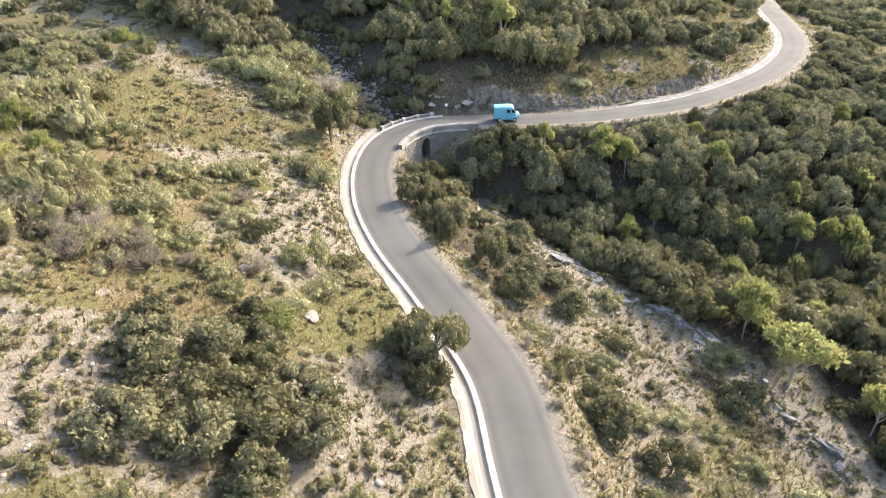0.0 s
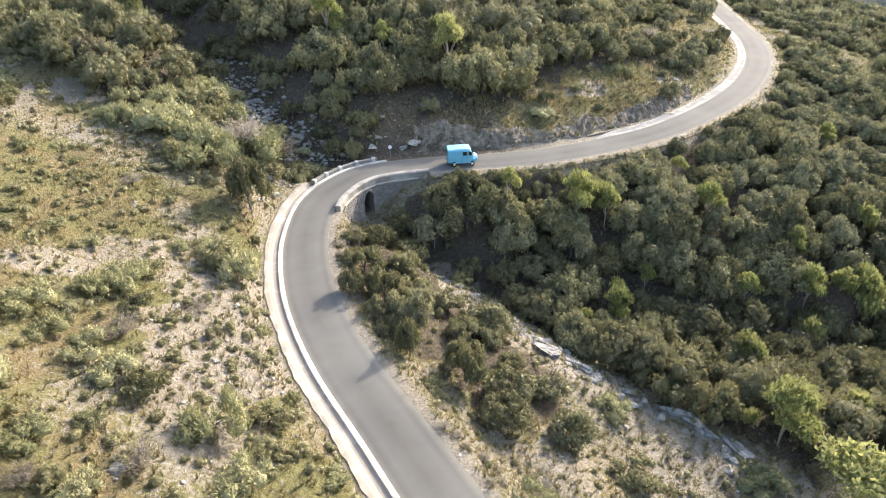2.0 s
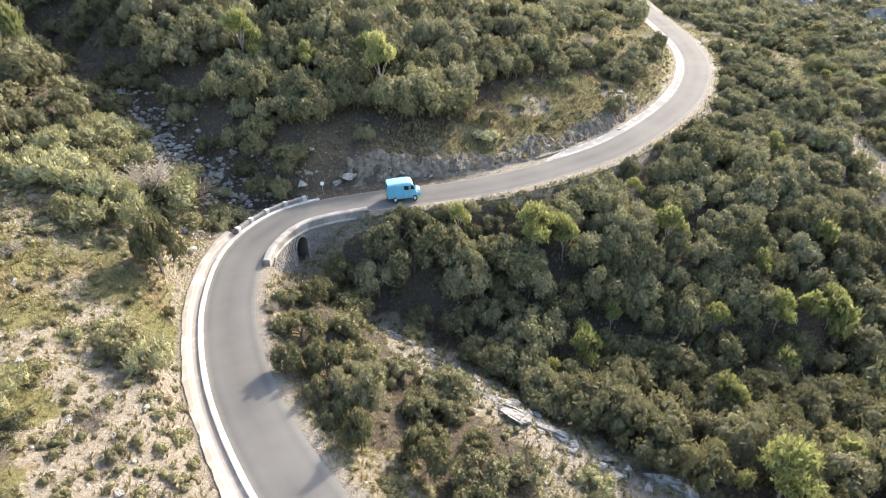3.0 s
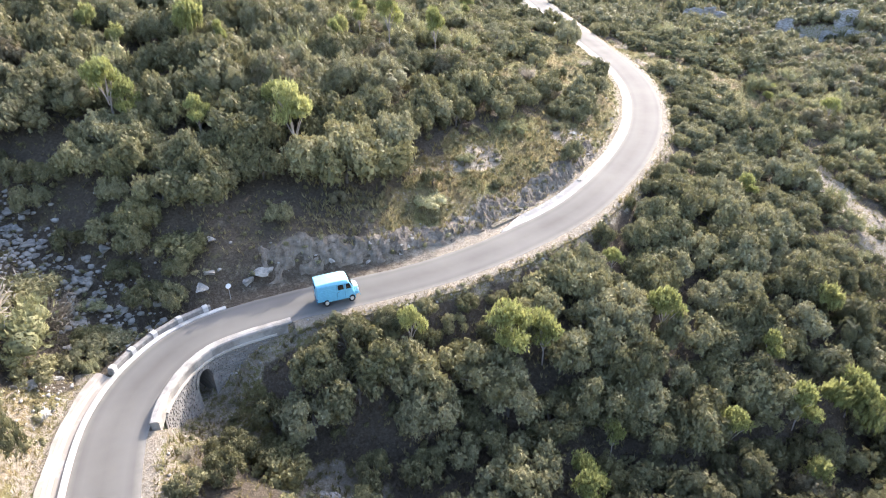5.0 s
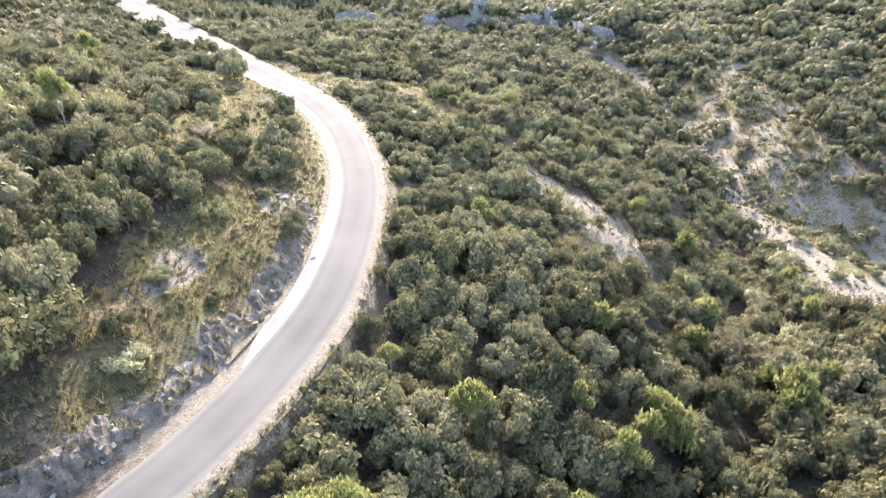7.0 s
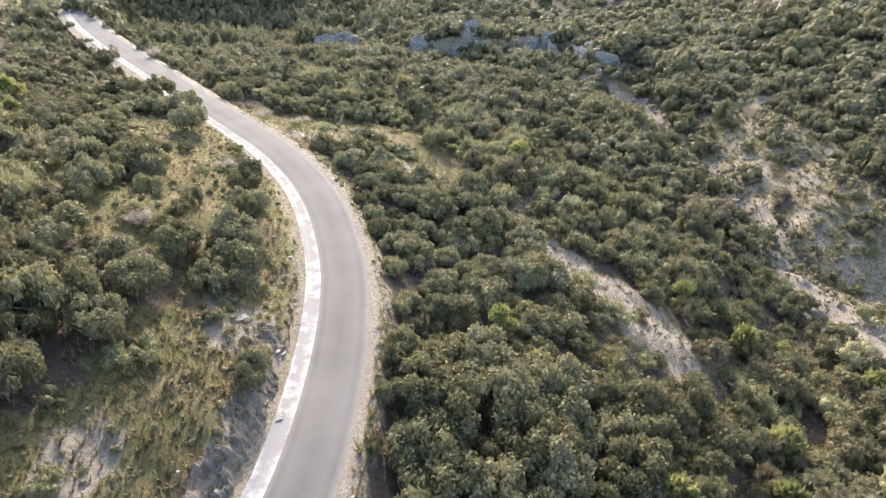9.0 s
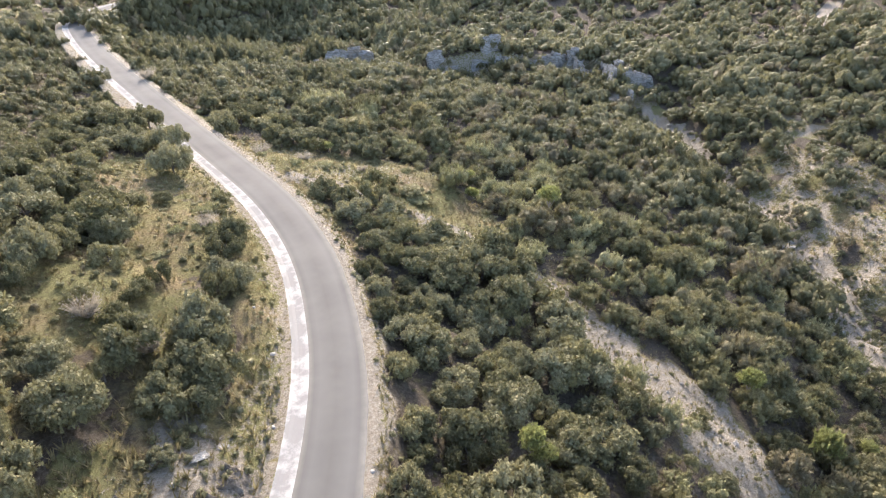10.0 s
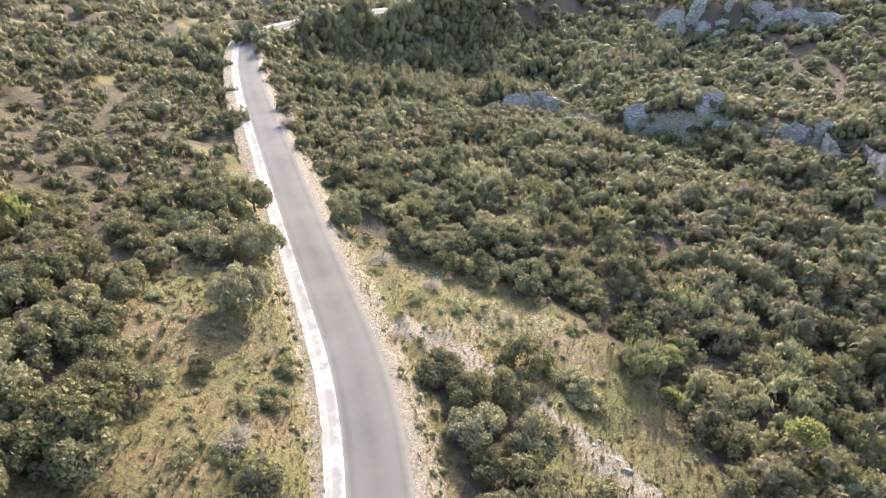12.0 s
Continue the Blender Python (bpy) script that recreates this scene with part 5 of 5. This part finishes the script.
def faced_wall(name, d_face, d_back, u0, u1, top):
    """A wall with an arched opening right through it."""
    us = sorted(set(np.round(np.concatenate([np.arange(u0, u1, 0.4), [ARCH_U + ARCH_R * math.cos(a) for a in np.linspace(0, math.pi, 17)], [u1]]), 4)))
    bm = bmesh.new()
    for a, b in zip(us, us[1:]):
        ha, hb = arch_height(a), arch_height(b)
        inside = abs((a + b) / 2 - ARCH_U) < ARCH_R
        la = (ha if ha is not None else SPRING) if inside else FOOT
        lb = (hb if hb is not None else SPRING) if inside else FOOT
        q = [wall_point(a, d_face, la), wall_point(b, d_face, lb), wall_point(b, d_face, top), wall_point(a, d_face, top)]
        w = [wall_point(a, d_back, la), wall_point(b, d_back, lb), wall_point(b, d_back, top), wall_point(a, d_back, top)]
        for ring in (q, w, [q[0], q[1], w[1], w[0]]):
            bm.faces.new([bm.verts.new(p) for p in ring])
    for side in (-1, 1):
        u = ARCH_U + side * ARCH_R
        bm.faces.new([bm.verts.new(p) for p in (wall_point(u, d_face, FOOT), wall_point(u, d_back, FOOT), wall_point(u, d_back, SPRING), wall_point(u, d_face, SPRING))])
    bmesh.ops.remove_doubles(bm, verts=bm.verts[:], dist=0.001)
    bmesh.ops.recalc_face_normals(bm, faces=bm.faces[:])
    me = bpy.data.meshes.new(name)
    bm.to_mesh(me)
    bm.free()
    me.materials.append(mat_mortar)
    return me


under(faced_wall("spandrel_wall", 2.94, 2.45, P0 + 1.5, P1 - 0.5, -0.3), "spandrel_wall", "dark rubble masonry wall")
under(faced_wall("upstream_spandrel", -2.94, -2.6, W0 - 1.5, W1 + 1, -0.3), "upstream_spandrel", "dark rubble masonry wall")
barrel = bmesh.new()
ring = [(ARCH_U - ARCH_R, FOOT), *[(ARCH_U - ARCH_R * math.cos(a), SPRING + ARCH_R * math.sin(a)) for a in np.linspace(0, math.pi, 13)], (ARCH_U + ARCH_R, FOOT)]
rows = [[barrel.verts.new(wall_point(u, d, z)) for u, z in ring] for d in (2.6, 1.3, 0, -1.3, -2.6)]
for a, b in zip(rows, rows[1:]):
    for k in range(len(ring) - 1):
        barrel.faces.new([a[k], a[k + 1], b[k + 1], b[k]])
me = bpy.data.meshes.new("barrel")
barrel.to_mesh(me)
barrel.free()
me.materials.append(mat_mortar)
under(me, "barrel", "shadowed stone vault of the culvert")
# voussoirs round the opening
for k in range(11):
    a0, a1 = math.pi * k / 11 + 0.02, math.pi * (k + 1) / 11 - 0.02
    bm = bmesh.new()
    outline = [(ARCH_R, a0), (ARCH_R + 0.36, a0), (ARCH_R + 0.36, a1), (ARCH_R, a1)]
    front = [bm.verts.new(wall_point(ARCH_U + p * math.cos(a), 3.04, SPRING + p * math.sin(a))) for p, a in outline]
    back = [bm.verts.new(wall_point(ARCH_U + p * math.cos(a), 2.90, SPRING + p * math.sin(a))) for p, a in outline]
    bm.faces.new(front)
    for i in range(4):
        bm.faces.new([front[i], front[(i + 1) % 4], back[(i + 1) % 4], back[i]])
    bmesh.ops.recalc_face_normals(bm, faces=bm.faces[:])
    me = bpy.data.meshes.new("voussoir")
    bm.to_mesh(me)
    bm.free()
    me.materials.append(mat_stone)
    under(me, "voussoir")
# facing stones in rough courses
r = random.Random(11)
V, F = [], []
z = -0.5
while z > -5.0:
    hgt = r.uniform(0.2, 0.34)
    u = P0 + 1.8
    while u < P1 - 1.2:
        wid = r.uniform(0.28, 0.62)
        e = math.hypot(u + wid / 2 - ARCH_U, max(z - hgt / 2 - SPRING, 0))
        if e > ARCH_R + 0.62:
            pr, g = r.uniform(2.97, 3.05), 0.025
            base = len(V)
            for d, sh in ((2.92, 0), (pr, 0.03)):
                for uu, zz in ((u + g + sh, z - hgt + g + sh), (u + wid - g - sh, z - hgt + g + sh), (u + wid - g - sh * r.uniform(1, 2), z - g - sh), (u + g + sh, z - g - sh)):
                    V.append(wall_point(uu, d, zz))
            F += [(base + 4, base + 5, base + 6, base + 7)] + [(base + i, base + (i + 1) % 4, base + 4 + (i + 1) % 4, base + 4 + i) for i in range(4)]
        u += wid
    z -= hgt
tagged(under(mesh_from("stonework", V, F, mat_stone), "stonework", "rough grey facing stones"), kind="stuff")


# ---- roadside post ----
def simple_mat(name, c, rough=0.5, metal=0.0, spec=0.5):
    m, nt, p = tree_of(name)
    n = ramp(nt, noise_tex(nt, 3.0, 5), [(0.3, tuple(0.82 * k for k in c)), (0.65, c)])
    nt.links.new(n, p.inputs["Base Color"])
    p.inputs["Roughness"].default_value, p.inputs["Metallic"].default_value = rough, metal
    p.inputs["Specular IOR Level"].default_value = spec
    return m


mat_blue = simple_mat("sky_blue_paint", (0.16, 0.45, 0.58), 0.5)
# roof blue made paler than the body to paint in the sun on it
mat_roof = simple_mat("sunlit_blue_paint", (0.26, 0.53, 0.63), 0.55)
mat_seam = simple_mat("dark_seam", (0.03, 0.13, 0.20), 0.6)
mat_glass = simple_mat("dark_glass", (0.012, 0.015, 0.018), 0.08, spec=0.8)
mat_tyre = simple_mat("tyre_rubber", (0.018, 0.018, 0.018), 0.8)
mat_rim = simple_mat("cream_wheel", (0.62, 0.58, 0.48), 0.45)
mat_chrome = simple_mat("dull_chrome", (0.6, 0.6, 0.6), 0.25, 1.0)
mat_lamp = simple_mat("lamp_glass", (0.75, 0.75, 0.7), 0.15)
mat_red = simple_mat("red_lens", (0.35, 0.02, 0.02), 0.25)
mat_sign = simple_mat("white_sign", (0.78, 0.78, 0.76), 0.4)
mat_steel = simple_mat("grey_post", (0.42, 0.42, 0.41), 0.45, 0.6)


def bm_mesh(name, bm, mat, bevel=0.0, segs=2):
    if bevel:
        bmesh.ops.bevel(bm, geom=bm.edges[:], offset=bevel, segments=segs, affect="EDGES", profile=0.6)
    bmesh.ops.recalc_face_normals(bm, faces=bm.faces[:])
    me = bpy.data.meshes.new(name)
    bm.to_mesh(me)
    bm.free()
    me.materials.append(mat)
    return me


def box(name, cx, cy, cz, sx, sy, sz, mat, bevel=0.02):
    bm = bmesh.new()
    bmesh.ops.create_cube(bm, size=1, matrix=Matrix.Translation((cx, cy, cz)) @ Matrix.Diagonal((sx, sy, sz, 1)))
    return bm_mesh(name, bm, mat, bevel)


def disc(name, centre, axis, radius, depth, mat, bevel=0.0, sides=28, r2=None):
    bm = bmesh.new()
    rot = Vector(axis).to_track_quat("Z", "Y").to_matrix().to_4x4()
    bmesh.ops.create_cone(bm, cap_ends=True, segments=sides, radius1=radius, radius2=radius if r2 is None else r2, depth=depth, matrix=Matrix.Translation(centre) @ rot)
    return bm_mesh(name, bm, mat, bevel)


post = new("road_sign")
post.location = (-0.4, 93.3, float(ground_z(-0.4, 93.3)[0]))
tagged(post, "small round white sign on a thin grey post", "road sign")
part("post", disc("post", (0, 0, 0.65), (0, 0, 1), 0.035, 1.7, mat_steel), post)
part("plate", disc("plate", (0.02, -0.06, 1.45), (0.35, -1, 0.15), 0.24, 0.02, mat_sign), post, "round white plate")


# ---- delivery van ----
def loft(name, sections, mat, n=9):
    """Skin over cross-sections (x, half width below, half width above, z below, z above, corner)."""
    bm = bmesh.new()
    rows = []
    for x, wb, wt, zb, zt, c in sections:
        half = [(wb - 0.05, zb), (wb, zb + 0.06), (wb, zb + (zt - zb) * 0.45)]
        for k in range(n):
            a = math.pi / 2 * k / (n - 1)
            half.append((wt - c + c * math.cos(a), zt - c * 0.8 + c * 0.8 * math.sin(a)))
        half.append((0, zt + 0.045 * min(1, wt)))
        ring = half + [(-y, z) for y, z in half[-2::-1]]
        rows.append([bm.verts.new((x, y, z)) for y, z in ring])
    for a, b in zip(rows, rows[1:]):
        for k in range(len(a)):
            bm.faces.new([a[k], a[(k + 1) % len(a)], b[(k + 1) % len(a)], b[k]])
    bm.faces.new(rows[0])
    bm.faces.new(rows[-1][::-1])
    me = bm_mesh(name, bm, mat)
    return me


def delivery_van(m):
    van = new("van")
    van.matrix_world = m
    tagged(van, "sky-blue vintage box delivery van standing on the road", "van")
    part("body", loft("body", [(-2.13, 0.93, 0.90, 0.52, 1.97, 0.22), (-2.08, 0.975, 0.945, 0.50, 2.02, 0.24), (-1.0, 0.985, 0.955, 0.50, 2.05, 0.24), (0.6, 0.985, 0.955, 0.50, 2.05, 0.24),
                               (0.98, 0.975, 0.93, 0.50, 2.01, 0.26), (1.14, 0.97, 0.88, 0.50, 1.90, 0.28), (1.52, 0.93, 0.80, 0.50, 1.31, 0.26),
                               (1.60, 0.84, 0.66, 0.50, 1.22, 0.28), (1.98, 0.74, 0.50, 0.50, 1.10, 0.30), (2.10, 0.66, 0.42, 0.52, 1.00, 0.28)], mat_blue), van, "sky-blue painted panels")
    part("roof", loft("roof", [(-2.12, 0.80, 0.78, 1.90, 2.04, 0.10), (-1.0, 0.84, 0.82, 1.92, 2.10, 0.12), (0.6, 0.84, 0.82, 1.92, 2.10, 0.12), (0.96, 0.80, 0.76, 1.90, 2.04, 0.10)], mat_roof), van, "paler roof skin with sunlight put into its blue")
    # sides: ribbed panels, doors, windows
    for sgn in (-1, 1):
        for k in range(6):
            part("rib", box("rib", -1.12, sgn * 0.985, 0.86 + 0.15 * k, 1.8, 0.02, 0.03, mat_blue, 0.006), van)
        part("sill", box("sill", -0.0, sgn * 0.965, 0.47, 2.2, 0.06, 0.10, mat_blue, 0.02), van)
        for x in (-0.16, 0.64):
            part("door_seam", box("door_seam", x, sgn * 0.986, 1.16, 0.025, 0.014, 1.45, mat_seam, 0.004), van)
        door = part("cab_door", box("cab_door", 0.24, sgn * 0.984, 0.92, 0.74, 0.02, 0.72, mat_blue, 0.008), van)
        part("handle", box("handle", -0.02, sgn * 1.005, 1.18, 0.12, 0.03, 0.03, mat_chrome, 0.008), door, "small metal handle")
        for x0, x1, za, zb, xt in ((-0.05, 0.52, 1.36, 1.80, 0.52), (0.78, 1.32, 1.36, 1.80, 1.14)):
            bm = bmesh.new()
            pts = [(x0, za), (x1, za), (xt, zb), (x0, zb)]
            outer = [bm.verts.new((x, sgn * (0.99 if z < 1.6 else 0.965), z)) for x, z in pts]
            inner = [bm.verts.new((x, sgn * 0.85, z)) for x, z in pts]
            bm.faces.new(outer)
            for i in range(4):
                bm.faces.new([outer[i], outer[(i + 1) % 4], inner[(i + 1) % 4], inner[i]])
            part("side_window", bm_mesh("side_window", bm, mat_glass), van, "dark side window")
        part("mudguard", disc("mudguard", (1.28, sgn * 0.84, 0.46), (0, 1, 0), 0.40, 0.16, mat_blue, 0.03), van, "rounded front mudguard")
        part("headlight", disc("headlight", (2.0, sgn * 0.56, 0.86), (1, 0, 0), 0.115, 0.16, mat_lamp, 0.02), van, "round headlight")
        part("tail_light", box("tail_light", -2.14, sgn * 0.82, 0.72, 0.04, 0.10, 0.10, mat_red, 0.012), van, "red tail light")
        part("mirror", box("mirror", 1.22, sgn * 1.10, 1.55, 0.05, 0.14, 0.20, mat_seam, 0.015), van, "black door mirror")
        for x in (-1.25, 1.28):
            wheel = new("wheel")
            wheel.parent = van
            bm = bmesh.new()
            bmesh.ops.create_cone(bm, cap_ends=True, segments=30, radius1=0.335, radius2=0.335, depth=0.17, matrix=Matrix.Translation((x, sgn * 0.90, 0.335)) @ Matrix.Rotation(math.pi / 2, 4, "X"))
            part("tyre", bm_mesh("tyre", bm, mat_tyre, 0.03), wheel, "black rubber tyre")
            part("rim", disc("rim", (x, sgn * 0.985, 0.335), (0, sgn, 0), 0.20, 0.05, mat_rim, 0.012, 24, 0.16), wheel, "cream steel rim")
    # front
    bm = bmesh.new()
    pts = [(1.53, 0.74, 1.36), (1.53, -0.74, 1.36), (1.19, -0.72, 1.88), (1.19, 0.72, 1.88)]
    outer = [bm.verts.new((x + 0.015, y, z + 0.02)) for x, y, z in pts]
    inner = [bm.verts.new((x - 0.05, y, z)) for x, y, z in pts]
    bm.faces.new(outer)
    for i in range(4):
        bm.faces.new([outer[i], outer[(i + 1) % 4], inner[(i + 1) % 4], inner[i]])
    part("windscreen", bm_mesh("windscreen", bm, mat_glass), van, "dark raked windscreen")
    part("grille", box("grille", 2.09, 0, 0.78, 0.04, 0.62, 0.42, mat_seam, 0.02), van, "dark radiator grille")
    part("front_bumper", box("front_bumper", 2.16, 0, 0.42, 0.08, 1.62, 0.10, mat_seam, 0.03), van, "dark plain bumper")
    part("rear_bumper", box("rear_bumper", -2.17, 0, 0.38, 0.08, 1.7, 0.10, mat_seam, 0.02), van)
    # back
    rear = part("rear_door", box("rear_door", -2.135, 0, 0.98, 0.03, 1.5, 0.86, mat_blue, 0.012), van)
    part("seam", box("seam", -2.152, 0, 0.98, 0.012, 0.02, 0.86, mat_seam, 0.003), rear)
    part("hatch", box("hatch", -2.132, 0, 1.62, 0.03, 1.42, 0.36, mat_blue, 0.012), van)
    part("rear_window", box("rear_window", -2.15, 0, 1.60, 0.03, 0.50, 0.32, mat_glass, 0.06), van, "small dark rear window")
    part("number_plate", box("number_plate", -2.155, 0.45, 0.62, 0.012, 0.44, 0.11, mat_sign, 0.003), van, "plain pale number plate")
    return van


delivery_van(pose(8.46, 89.89, ROAD_Z + 0.045, 0, 0, 0.3) @ Matrix.Diagonal((0.87, 1, 1.07, 1)))
for model in (*oak_models, *pine_models, *scrub_models, *broom_models, *dry_models):
    for ob in (*model.children_recursive, model):
        bpy.data.objects.remove(ob)
